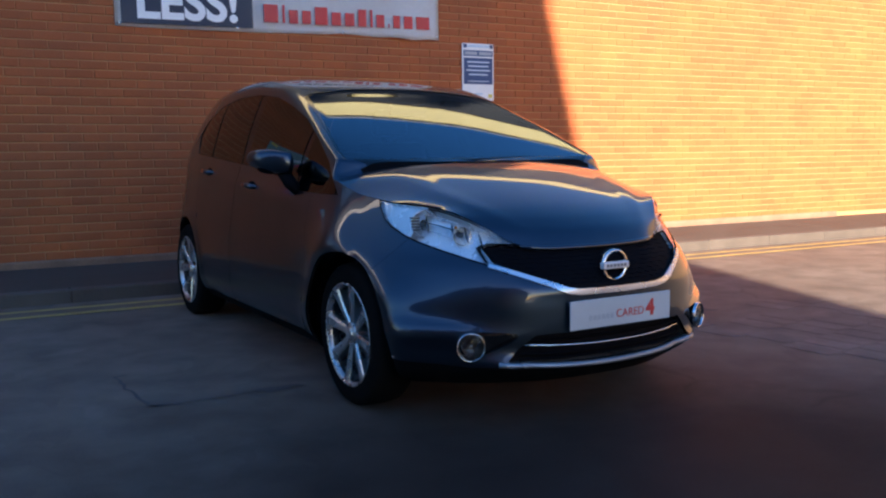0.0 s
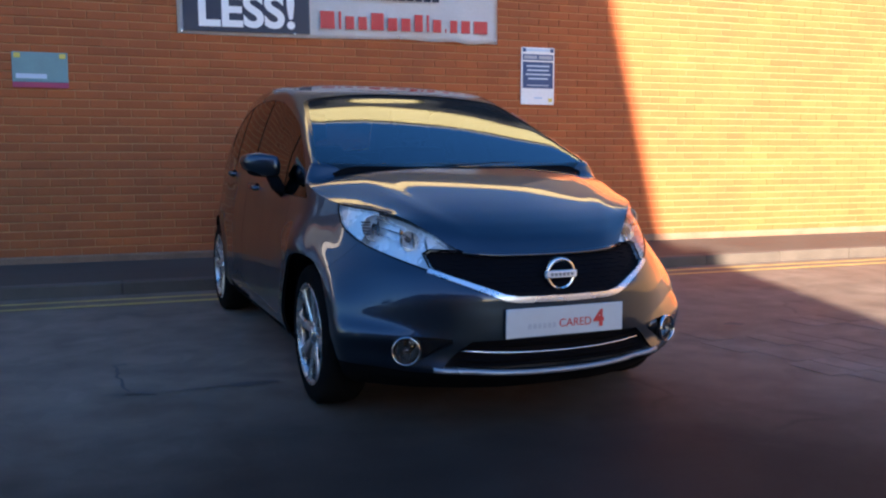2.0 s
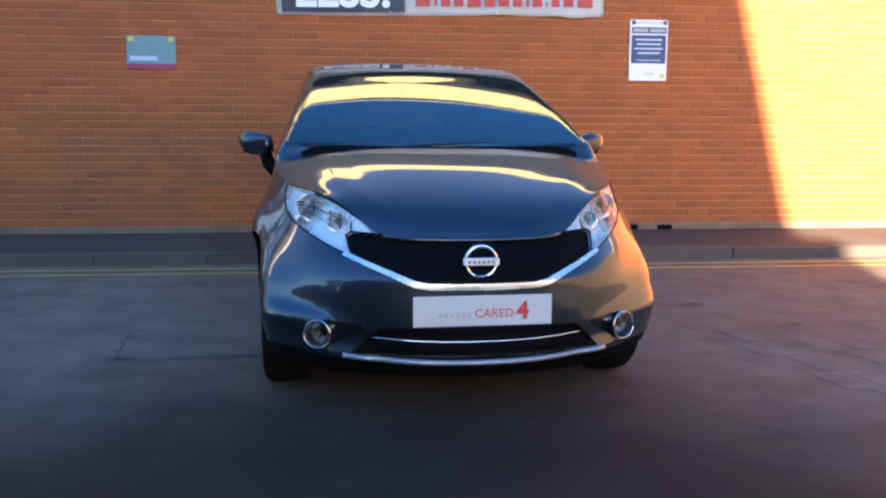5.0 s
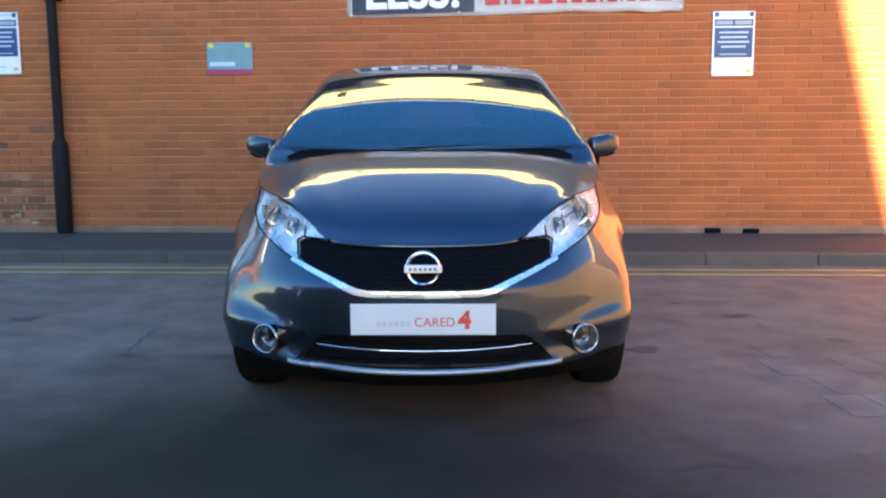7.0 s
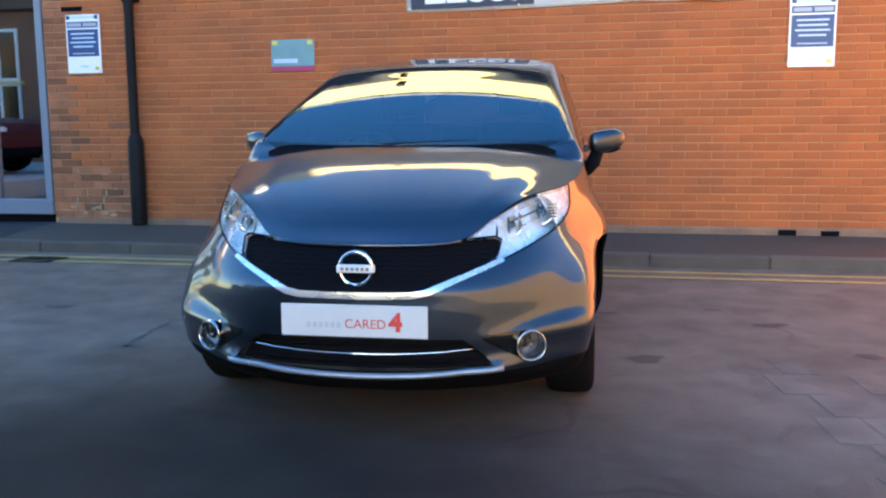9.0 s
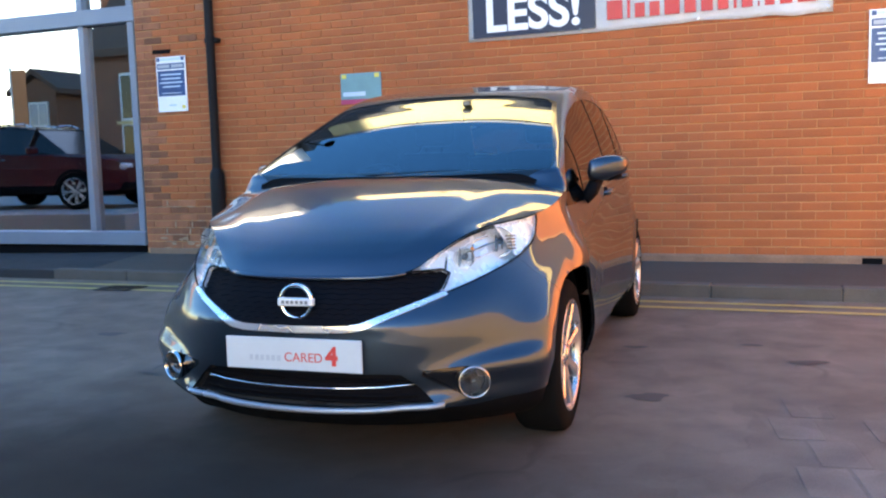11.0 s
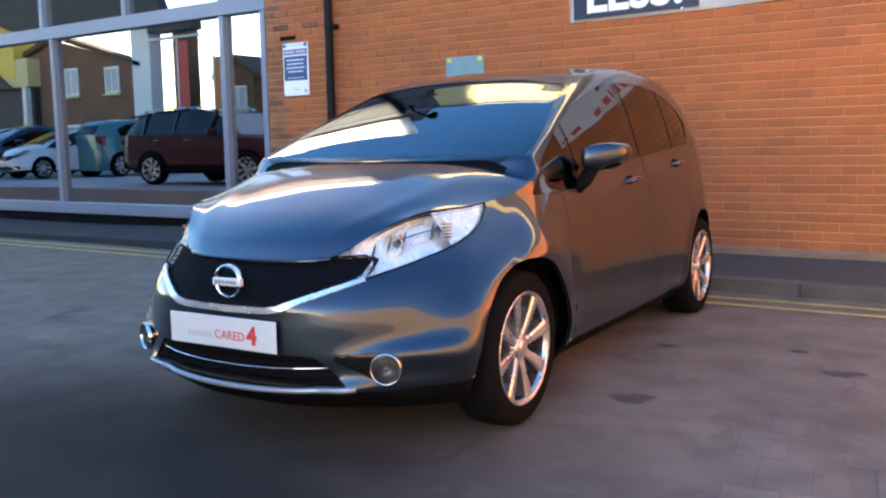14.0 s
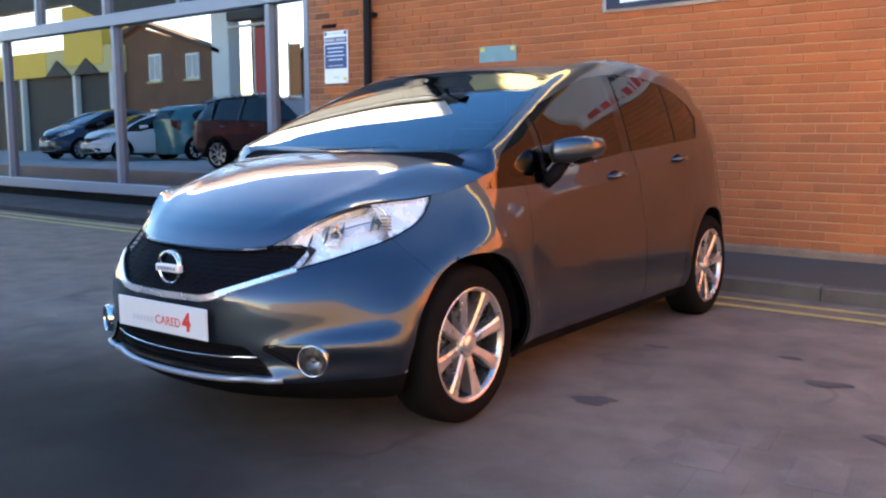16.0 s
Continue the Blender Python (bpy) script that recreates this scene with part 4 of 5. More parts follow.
    # dark upright fins between the bowls
    for q, cx in enumerate((0.500, 0.545, 0.575, 0.650, 0.672)):
        col = min(range(COLS // 3), key=lambda i: abs(loop[i][0] - cx))
        lowz = float(np.interp(cx, [0.45, 0.6, 0.68, 0.74], [0.665, 0.71, 0.745, 0.80]))
        hiz = float(np.interp(cx, [0.45, 0.54, 0.62, 0.74], [0.76, 0.825, 0.86, 0.885]))
        pts = []
        for f in (0.25, 0.4, 0.55, 0.7):
            p = Vector(body_point(loop[col][0], loop[col][1], lowz + (hiz - lowz) * f))
            pts.append((s * (p.x - 0.020), p.y + 0.028, p.z))
        part("reflector_fin", tube(pts, [0.002, 0.005 + 0.002 * (q % 2), 0.005, 0.002], 6), LAMPDARK, lamp, "", True)
    for k in range(5):
        zz = 0.842 - 0.012 * k
        part("reflector_rib", box(-0.020 + 0.003 * k, 0.022, -0.002, 0.002, -0.0028, 0.0028), LAMPDARK, lamp, "", False, pose(s * 0.664, -0.315, zz - 0.018, 0, 0, s * 40))
    bm = bmesh.new()
    bmesh.ops.create_uvsphere(bm, u_segments=14, v_segments=8, radius=0.007)
    part("indicator_bulb", bm, AMBER, lamp, "amber indicator bulb", True, pose(s * 0.555, -0.452, 0.790))
    # door mirror
    bm = bmesh.new()
    bmesh.ops.create_cube(bm, size=1)
    bmesh.ops.subdivide_edges(bm, edges=bm.edges, cuts=5, use_grid_fill=True)
    for v in bm.verts:
        c = v.co * 2
        d = Vector((c.x * math.sqrt(1 - c.y * c.y / 2 - c.z * c.z / 2 + c.y * c.y * c.z * c.z / 3), c.y * math.sqrt(1 - c.x * c.x / 2 - c.z * c.z / 2 + c.x * c.x * c.z * c.z / 3), c.z * math.sqrt(1 - c.y * c.y / 2 - c.x * c.x / 2 + c.y * c.y * c.x * c.x / 3)))
        d = c * 0.42 + d * 0.58
        flat_back = min(d.y, 0.45)
        k = 1 - 0.38 * max(0, d.x) ** 1.5
        v.co = Vector((s * (0.890 + d.x * 0.092), 0.735 + flat_back * 0.10 + 0.05 * d.x, 1.052 + d.z * 0.060 * k + 0.014 * d.x))
    if s < 0:
        bmesh.ops.reverse_faces(bm, faces=bm.faces)
    mirror = part("door_mirror", bm, PAINT, car, "grey painted door mirror housing", True)
    bm = bmesh.new()
    bmesh.ops.create_uvsphere(bm, u_segments=20, v_segments=10, radius=1, matrix=Matrix.Translation((s * 0.886, 0.785, 1.050)) @ Matrix.Diagonal((0.072, 0.004, 0.045, 1)))
    part("mirror_glass", bm, CHROME, mirror, "", True)
    part("mirror_stalk", tube([(s * 0.795, 0.610, 0.900), (s * 0.822, 0.640, 0.945), (s * 0.845, 0.69, 1.005)], [0.022, 0.034, 0.030], 10), BLACK, mirror, "", True)
    bm = bmesh.new()
    bmesh.ops.create_uvsphere(bm, u_segments=16, v_segments=10, radius=1, matrix=Matrix.Translation((s * 0.876, 0.728, 1.016)) @ Matrix.Diagonal((0.080, 0.066, 0.028, 1)))
    part("mirror_foot", bm, BLACK, mirror, "", True)


def inner_shell():
    """Dark lining behind the panels, so that shut lines read dark and the cabin is closed."""
    out = bmesh.new()
    for src, skip in ((low, (6, 7, 27, 15, 16)), (top, (7, 27, 20, 23)), (bonnet, ())):
        lay = src.faces.layers.int["piece"]
        src.normal_update()
        made = {}
        for f in src.faces:
            if f[lay] not in skip:
                vs = []
                for v in f.verts:
                    if v not in made:
                        made[v] = out.verts.new(v.co - v.normal * 0.016 - (Vector((0, -0.045, 0)) if f[lay] in (8, 10, 13, 14) else Vector()))
                    vs.append(made[v])
                try:
                    out.faces.new(vs).smooth = True
                except ValueError:
                    pass
    return out


part("inner_lining", inner_shell(), CABIN, car, "dark inner lining")
part("floor_pan", box(-0.75, 0.75, 0.40, 2.18, 0.17, 0.21, 0.02), BLACK, car)
part("front_undertray", box(-0.50, 0.50, -0.52, 0.399, 0.18, 0.22, 0.02), BLACK, car)
part("rear_undertray", box(-0.52, 0.52, 2.181, 3.12, 0.19, 0.23, 0.02), BLACK, car)
low.free(), top.free(), bonnet.free()


# wheels
def wheel(name, x, y, s):
    bm = lathe([(-0.095, 0.215), (-0.098, 0.235), (-0.100, 0.265), (-0.092, 0.292), (-0.075, 0.306), (-0.03, 0.3115), (0.03, 0.3115), (0.075, 0.306), (0.092, 0.292), (0.100, 0.265), (0.098, 0.235), (0.095, 0.215)], 64, "X")
    tyre = part("tyre", bm, RUBBER, name, "black rubber tyre", True)
    bm = lathe([(0.088, 0.228), (0.097, 0.226), (0.099, 0.221), (0.092, 0.212), (0.075, 0.208)], 64, "X")
    part("rim", bm, ALLOY, name, "silver alloy rim", True)
    part("barrel", lathe([(0.0745, 0.208), (0.05, 0.204), (-0.09, 0.20)], 48, "X"), LAMPDARK, name, "dark inner barrel of the rim", True)
    for k in range(8):
        a = 2 * math.pi * k / 8 + 0.2
        bm = bmesh.new()
        prof = ((0.035, 0.019, 0.074, 0.05), (0.09, 0.019, 0.080, 0.055), (0.15, 0.023, 0.086, 0.06), (0.19, 0.029, 0.090, 0.06), (0.218, 0.035, 0.092, 0.07))
        rings = []
        for r, w, xo, xi in prof:
            rings.append([bm.verts.new(p) for p in ((xo - 0.006, -w, r), (xo, -w * 0.6, r), (xo, w * 0.6, r), (xo - 0.006, w, r), (xi - 0.03, w * 0.8, r), (xi - 0.03, -w * 0.8, r))])
        for p, q in zip(rings, rings[1:]):
            for i in range(6):
                bm.faces.new((p[i], q[i], q[(i + 1) % 6], p[(i + 1) % 6]))
        bmesh.ops.recalc_face_normals(bm, faces=bm.faces)
        bmesh.ops.rotate(bm, verts=bm.verts, matrix=Matrix.Rotation(a, 3, "X"))
        part("spoke", bm, ALLOY, name)
    bm = lathe([(0.04, 0.055), (0.078, 0.052), (0.082, 0.04), (0.078, 0.034), (0.086, 0.030), (0.088, 0.02), (0.088, 0.0005)], 32, "X")
    part("hub_cap", bm, ALLOY, name, "", True)
    for k in range(4):
        a = 2 * math.pi * k / 4 + 0.5
        bm = lathe([(0.07, 0.010), (0.079, 0.010), (0.080, 0.0005)], 8, "X")
        for v in bm.verts:
            v.co.y += 0.043 * math.cos(a)
            v.co.z += 0.043 * math.sin(a)
        part("wheel_nut", bm, BLACK, name)
    bm = lathe([(0.0, 0.13), (0.02, 0.13), (0.02, 0.05), (0.021, 0.0005)], 32, "X")
    part("brake_disc", bm, LAMPDARK, name)
    bm = lathe([(-0.06, 0.20), (-0.061, 0.0005)], 32, "X")
    part("wheel_back", bm, BLACK, name)


for x, y, s in ((0.735, 0.0, 1), (-0.735, 0.0, -1), (0.735, 2.58, 1), (-0.735, 2.58, -1)):
    w = new("wheel")
    w.parent = car
    w.matrix_basis = pose(x, y, 0.3105, random.uniform(0, 40), 0, 0) if s > 0 else pose(x, y, 0.3105, random.uniform(0, 40), 0, 180)
    wheel(w, x, y, s)
    # arch liner
    bm = bmesh.new()
    ring = []
    for i in range(25):
        a = math.pi * i / 24
        ring.append([bm.verts.new((s * xx, y + 0.378 * math.cos(a), 0.30 + 0.378 * math.sin(a))) for xx in (float(np.interp(y + 0.378 * math.cos(a), [-0.38, -0.2, 0.0, 0.4, 2.7, 2.95], [0.775, 0.795, 0.805, 0.81, 0.80, 0.77])), 0.50)])
    for p, q in zip(ring, ring[1:]):
        bm.faces.new((p[0], p[1], q[1], q[0]))
    bm.faces.new([p[1] for p in ring])
    part("arch_liner", bm, BLACK, car)

# cabin
part("dashboard", box(-0.66, 0.66, 0.30, 0.75, 0.62, 0.99, 0.06, seg=3), CABIN, car)
for s in (1, -1):
    seat = part("front_seat", box(s * 0.36 - 0.25, s * 0.36 + 0.25, 1.25, 1.75, 0.42, 0.60, 0.05, seg=2), CABIN, car)
    bm = box(-0.24, 0.24, -0.06, 0.06, 0.0, 0.62, 0.05, seg=2)
    part("seat_back", bm, CABIN, seat, "", False, pose(s * 0.36, 1.70, 0.55, -14, 0, 0))
    bm = box(-0.13, 0.13, -0.05, 0.05, 0.0, 0.18, 0.04, seg=2)
    part("head_restraint", bm, CABIN, seat, "", False, pose(s * 0.36, 1.86, 1.19, -10, 0, 0))
    for q in (-0.05, 0.05):
        part("restraint_post", tube([(s * 0.36 + q, 1.855, 1.12), (s * 0.36 + q, 1.87, 1.21)], 0.006, 6), CHROME, seat)
part("rear_bench", box(-0.6, 0.6, 2.35, 2.55, 0.45, 1.12, 0.05, seg=2), CABIN, car)
bm = lathe([(0.0, 0.168), (0.014, 0.182), (0.0, 0.196), (-0.014, 0.182), (0.0, 0.168)], 32, "Y")
part("steering_wheel", bm, CABIN, car, "", True, pose(-0.36, 0.86, 0.92, -25, 0, 0))
part("rear_view_mirror", box(-0.12, 0.12, 0.93, 0.96, 1.29, 1.35, 0.015, seg=2), CABIN, car)
for s, a, b in ((1, (0.50, 0.235, 1.060), (-0.10, 0.155, 1.046)), (-1, (-0.06, 0.150, 1.044), (-0.62, 0.285, 1.064))):
    blade = part("wiper", tube([a, ((a[0] + b[0]) / 2, (a[1] + b[1]) / 2 - 0.01, 1.056), b], 0.008, 6), BLACK, car)
part("aerial", tube([(0, 2.75, 1.47), (0, 2.86, 1.56)], [0.008, 0.003], 6), BLACK, car)

# ---- on the wall ----
banner = thing("banner", "white vinyl banner with navy panel and red wording on brick", "banner", pose(0.44, -0.012, 2.15, 0, -0.7, 0))
bm = bmesh.new()
n, mrows = 60, 24
rowsv = []
for k in range(mrows + 1):
    z = 1.02 * k / mrows
    row = []
    for i in range(n + 1):
        x = -1.535 + 3.07 * i / n
        sag = 0.0
        if k < 4:
            f = 1 - k / 4
            sag = f * (-0.030 * math.exp(-((x - 1.24) / 0.13) ** 2) - 0.008 * math.sin(x * 9) * (x > 0.4) + 0.006 * math.sin(x * 2.3))
        row.append(bm.verts.new((x, -0.006 * math.sin(x * 7 + z * 5) - (0.02 * math.exp(-((x - 1.2) / 0.2) ** 2) if k < 4 else 0), z + 0.03 + sag)))
    rowsv.append(row)
for p, q in zip(rowsv, rowsv[1:]):
    for i in range(n):
        bm.faces.new((p[i], p[i + 1], q[i + 1], q[i]))
bmesh.ops.solidify(bm, geom=bm.faces[:], thickness=0.002)
part("sheet", bm, WHITE, banner, "creased white vinyl sheet", True)
part("navy_panel", box(-1.485, -0.36, -0.024, -0.020, 0.055, 0.58, 0), NAVY, banner)
words("lettering", "LESS!", 0.41, WHITE, banner, pose(-0.925, -0.026, 0.110, 90, 0, 0), 0.012)
x = -0.27
for w, h in ((0.16, 0.16), (0.05, 0.16), (0.11, 0.12), (0.11, 0.12), (0.15, 0.16), (0.12, 0.12), (0.12, 0.12), (0.11, 0.16), (0.05, 0.16), (0.11, 0.12), (0.04, 0.04), (0.10, 0.12), (0.12, 0.12), (0.17, 0.12)):
    part("red_bar", box(x + 0.010, x + w - 0.016, -0.029, -0.025, 0.115, 0.115 + h, 0.0015), RED, banner)
    x += w + 0.014
x = 0.05
for w, h in ((0.07, 0.10), (0.07, 0.10), (0.07, 0.10), (0.0, 0.1), (0.10, 0.13), (0.04, 0.12), (0.07, 0.09), (0.07, 0.09), (0.07, 0.09), (0.07, 0.09), (0.07, 0.09)):
    if w:
        part("dark_bar", box(x, x + w, -0.029, -0.025, 0.40, 0.40 + h, 0.0015), NAVY, banner)
    x += w + 0.016
for x in (-1.5, -0.5, 0.5, 1.5):
    for z in (0.055, 1.02):
        part("eyelet", lathe([(-0.026, 0.006), (-0.029, 0.009), (-0.026, 0.012)], 12, "Y", None), CHROME, banner, "", True, pose(x, 0, z))


def poster(m, label):
    ob = thing("wall_poster", label, "poster", m, "information posters")
    part("board", box(-0.187, 0.187, -0.012, 0.0, 0, 0.575, 0.003), WHITE, ob)
    part("head_band", box(-0.165, 0.165, -0.015, -0.0125, 0.535, 0.560), PALEBLUE, ob)
    for s in (-1, 1):
        part("corner_mark", box(s * 0.155 - 0.018, s * 0.155 + 0.018, -0.0175, -0.0155, 0.528, 0.566), POSTERBLUE, ob)
    part("title_band", box(-0.172, 0.172, -0.015, -0.0125, 0.445, 0.505), POSTERBLUE, ob)
    part("title_bar", box(-0.158, -0.012, -0.018, -0.0155, 0.458, 0.492), GREYPRINT, ob)
    part("title_bar", box(0.008, 0.158, -0.018, -0.0155, 0.458, 0.492), GREYPRINT, ob)
    part("blue_panel", box(-0.170, 0.170, -0.015, -0.0125, 0.165, 0.430), POSTERBLUE, ob, "deep blue panel with pale lines of small print")
    for i in range(4):
        w = (0.13, 0.12, 0.14, 0.11)[i]
        part("text_bar", box(-w, w, -0.018, -0.0155, 0.380 - i * 0.042, 0.395 - i * 0.042), PALEBLUE, ob)
    part("text_bar", box(-0.12, 0.12, -0.018, -0.0155, 0.190, 0.198), PALEBLUE, ob)
    part("text_bar", box(-0.04, 0.05, -0.015, -0.0125, 0.06, 0.075), PALEBLUE, ob)
    part("mark", box(0.12, 0.165, -0.015, -0.0125, 0.03, 0.065), YELLOWDOT, ob)
    for s in (-1, 1):
        for z in (0.012, 0.563):
            part("screw", lathe([(-0.0125, 0.006), (-0.016, 0.004), (-0.016, 0.0004)], 8, "Y"), CHROME, ob, "", False, pose(s * 0.175, 0, z))
    return ob


poster(pose(2.425, -0.004, 1.605), "white and blue information poster screwed to the brick wall")
poster(pose(-4.425, -0.004, 1.68), "white and blue information poster on the pier beside the shop")
sign = thing("wall_sign", "small teal sign with a magenta lower band on the brick wall", "sign", pose(-2.217, -0.004, 1.66))
part("board", box(-0.217, 0.217, -0.012, 0, 0.045, 0.295, 0.003), TEAL, sign)
part("magenta_band", box(-0.217, 0.217, -0.012, 0, 0.0, 0.0445, 0.002), MAGENTA, sign)
part("yellow_corner", box(0.150, 0.200, -0.0145, -0.0125, 0.245, 0.285), YELLOWDOT, sign)
part("green_corner", box(-0.200, -0.150, -0.0145, -0.0125, 0.245, 0.285), YELLOWDOT, sign)
part("pale_bar", box(-0.19, 0.05, -0.0145, -0.0125, 0.075, 0.115), PALEBLUE, sign)

shop_sign = thing("shop_sign", "long plain white sign board on the shop parapet", "sign", pose(-3.85, -0.0505, 4.88))
part("board", box(-9.0, 0, -0.07, -0.024, 0.0, 0.40, 0.006), WHITE, shop_sign)
for x in (-8.5, -5.7, -2.9, -0.3):
    part("bracket", box(x - 0.03, x + 0.03, -0.0235, -0.0005, 0.02, 0.16, 0.002), BLACK, shop_sign)
sign_light = thing("sign_light", "black swan-neck lamp reaching out from the parapet", "lamp", pose(-3.72, -0.0505, 4.60))
part("wall_plate", box(-0.04, 0.04, -0.014, 0.0, -0.05, 0.05, 0.004), BLACK, sign_light)
part("arm", tube([(0, -0.0145, 0), (0.12, -0.14, 0.03), (0.40, -0.32, 0.02), (0.62, -0.44, -0.03)], 0.014, 8), BLACK, sign_light, "", True)
part("shade", lathe([(0.045, 0.012), (0.03, 0.035), (-0.04, 0.075), (-0.045, 0.07), (0.02, 0.03), (0.03, 0.001)], 20, "Z"), BLACK, sign_light, "", True, pose(0.63, -0.45, -0.07))

flood = thing("floodlight", "small black floodlight fixed to the cream fascia", "floodlight", pose(-1.43, -0.0455, 4.41))
part("bracket", box(-0.015, 0.015, -0.02, 0.0, 0.03, 0.055, 0.003), BLACK, flood)
part("lamp_body", box(-0.05, 0.05, -0.065, -0.0205, 0.0, 0.085, 0.01), BLACK, flood)
part("lamp_glass", box(-0.040, 0.040, -0.068, -0.0655, 0.012, 0.073), LAMPDARK, flood)

pipe = thing("downpipe", "black painted iron downpipe fixed to the brick wall", "downpipe", pose(-3.87, -0.085, 0.0))
part("upper_pipe", lathe([(1.0, 0.045), (WALL_TOP, 0.045)], 20, "Z"), PIPE, pipe, "", True)
part("lower_casing", lathe([(0.17, 0.070), (0.20, 0.075), (1.0, 0.075), (1.03, 0.066), (1.07, 0.047)], 20, "Z"), PIPE, pipe, "thicker lower pipe", True)
for z in (2.35, 3.7):
    part("bracket", box(-0.075, 0.075, 0.0, 0.09, z, z + 0.05, 0.008), PIPE, pipe)

# dark cladding between the bricks and the fascia
CLADDING = make("charcoal_cladding", (0.035, 0.037, 0.040), 0.55, 0, 0.15, 40, 2, per=0.08)
clad = tagged(link("cladding", box(WALL_L, 10.39, -0.012, 0.0075, CLAD_Z, FASCIA_Z), CLADDING), "charcoal panels along the top of the brick wall", "cladding", kind="structure")
panel_me = bpy.data.meshes.new("panel")
bm = box(0.005, 1.195, -0.034, -0.0125, CLAD_Z + 0.01, FASCIA_Z - 0.006, 0.006)
bm.to_mesh(panel_me)
bm.free()
panel_me.materials.append(CLADDING)
for i in range(12):
    ob = new("panel", panel_me)
    ob.parent = clad
    ob.location = (WALL_L + 0.3 + 1.2 * i, 0, 0)

# small openings at the wall's foot and a slot over the pier's poster
for x0, x1, yf, z0, z1 in ((2.22, 2.37, -0.040, 0.145, 0.215), (2.57, 2.72, -0.040, 0.140, 0.210), (-4.66, -4.43, -0.005, 2.290, 2.335)):
    part("air_vent", box(x0, x1, yf, 0.02, z0, z1, 0.003), BLACK, wall, "dark vent opening")

# ---- stains and cracks on the asphalt ----
def blot(name, x, y, rx, ry, label, seed):
    rn = random.Random(seed)
    bm = bmesh.new()
    n = 22
    ph = [rn.uniform(0, 6.28) for _ in range(3)]
    ring = []
    for i in range(n):
        a = 2 * math.pi * i / n
        k = 1 + 0.22 * math.sin(2 * a + ph[0]) + 0.16 * math.sin(3 * a + ph[1]) + 0.10 * math.sin(7 * a + ph[2])
        ring.append(bm.verts.new((x + rx * k * math.cos(a), y + ry * k * math.sin(a), 0.004)))
    bm.faces.new(ring)
    return tagged(link(name, bm, STAIN), label, "stain", kind="structure")


for i, (x, y, rx, ry) in enumerate(((1.03, -3.84, 0.10, 0.06), (0.82, -2.80, 0.06, 0.035), (1.73, -2.97, 0.10, 0.05), (1.45, -2.60, 0.05, 0.03), (-1.05, -4.05, 0.10, 0.05), (2.1, -3.6, 0.07, 0.04), (-2.6, -3.2, 0.12, 0.05))):
    blot("oil_stain", x, y, rx, ry, "dark oil stain on the asphalt", i)


def crack(points, w, seed):
    rn = random.Random(seed)
    pts = []
    for (x0, y0), (x1, y1) in zip(points, points[1:]):
        n = max(3, int(math.hypot(x1 - x0, y1 - y0) / 0.06))
        pts += [(x0 + (x1 - x0) * i / n + rn.uniform(-.014, .014), y0 + (y1 - y0) * i / n + rn.uniform(-.014, .014)) for i in range(n)]
    bm = bmesh.new()
    row = []
    for i, (x, y) in enumerate(pts):
        j = min(i, len(pts) - 2)
        d = Vector((pts[j + 1][0] - pts[j][0], pts[j + 1][1] - pts[j][1], 0)).normalized()
        k = w * rn.uniform(0.35, 1.2)
        row.append((bm.verts.new((x - d.y * k, y + d.x * k, 0.0045)), bm.verts.new((x + d.y * k, y - d.x * k, 0.0045))))
    for p, q in zip(row, row[1:]):
        bm.faces.new((p[0], p[1], q[1], q[0]))
    bmesh.ops.recalc_face_normals(bm, faces=bm.faces)
    return tagged(link("crack", bm, CRACKED), "dark crack in the worn asphalt", "crack", kind="structure")


crack([(-1.68, -3.45), (-1.66, -3.75), (-1.62, -4.05), (-1.42, -4.10)], 0.013, 1)
crack([(-1.70, -3.45), (-1.60, -3.42)], 0.012, 2)
crack([(-1.73, -4.04), (-1.35, -4.06), (-1.08, -4.05)], 0.007, 3)
# road gully by the kerb
drain = thing("drain_grate", "dark cast-iron road gully grate beside the kerb", "drain", pose(-4.08, -1.385, 0.0))
for x0, x1, y0, y1 in ((-0.19, 0.19, -0.145, -0.12), (-0.19, 0.19, 0.12, 0.145), (-0.19, -0.165, -0.119, 0.119), (0.165, 0.19, -0.119, 0.119)):
    part("frame", box(x0, x1, y0, y1, 0.0, 0.009, 0.002), PIPE, drain)
for i in range(7):
    x = -0.138 + 0.046 * i
    part("bar", box(x - 0.012, x + 0.012, -0.1185, 0.1185, 0.001, 0.008, 0.002), PIPE, drain)
part("well", box(-0.164, 0.164, -0.1185, 0.1185, 0.0, 0.0006), BLACK, drain, "dark opening under the bars")

# ---- shop front ----
shop = thing("window_1", "pale aluminium shop front with large reflecting panes", "window", kind="structure")
SILL, BAR, TOPBAR = 0.40, 2.66, 3.68
part("window_sill", box(-24, -4.885, -0.03, 0.16, 0.25, SILL, 0.008), ALUFRAME, shop)
part("base_panel", box(-24, -4.885, 0.02, 0.16, 0.0, 0.249), BLACK, shop, "dark panel below the sill")
part("transom", box(-24, -4.885, 0.0, 0.16, BAR, BAR + 0.17, 0.008), ALUFRAME, shop)
part("head_bar", box(-24, -4.885, 0.0, 0.16, TOPBAR, TOPBAR + 0.069, 0.006), ALUFRAME, shop)
posts = [-4.945, -5.62, -9.02, -12.4, -15.8, -19.2, -23.9]
for x in posts:
    part("mullion", box(x - 0.04, x + 0.04, 0.01, 0.15, SILL + 0.001, BAR - 0.001, 0.006), ALUFRAME, shop)
for x in (-4.945, -5.62, -7.4, -9.22, -11.2, -13.2, -15.8, -19.2, -23.9):
    part("mullion", box(x - 0.04, x + 0.04, 0.01, 0.15, BAR + 0.171, TOPBAR - 0.001, 0.006), ALUFRAME, shop)
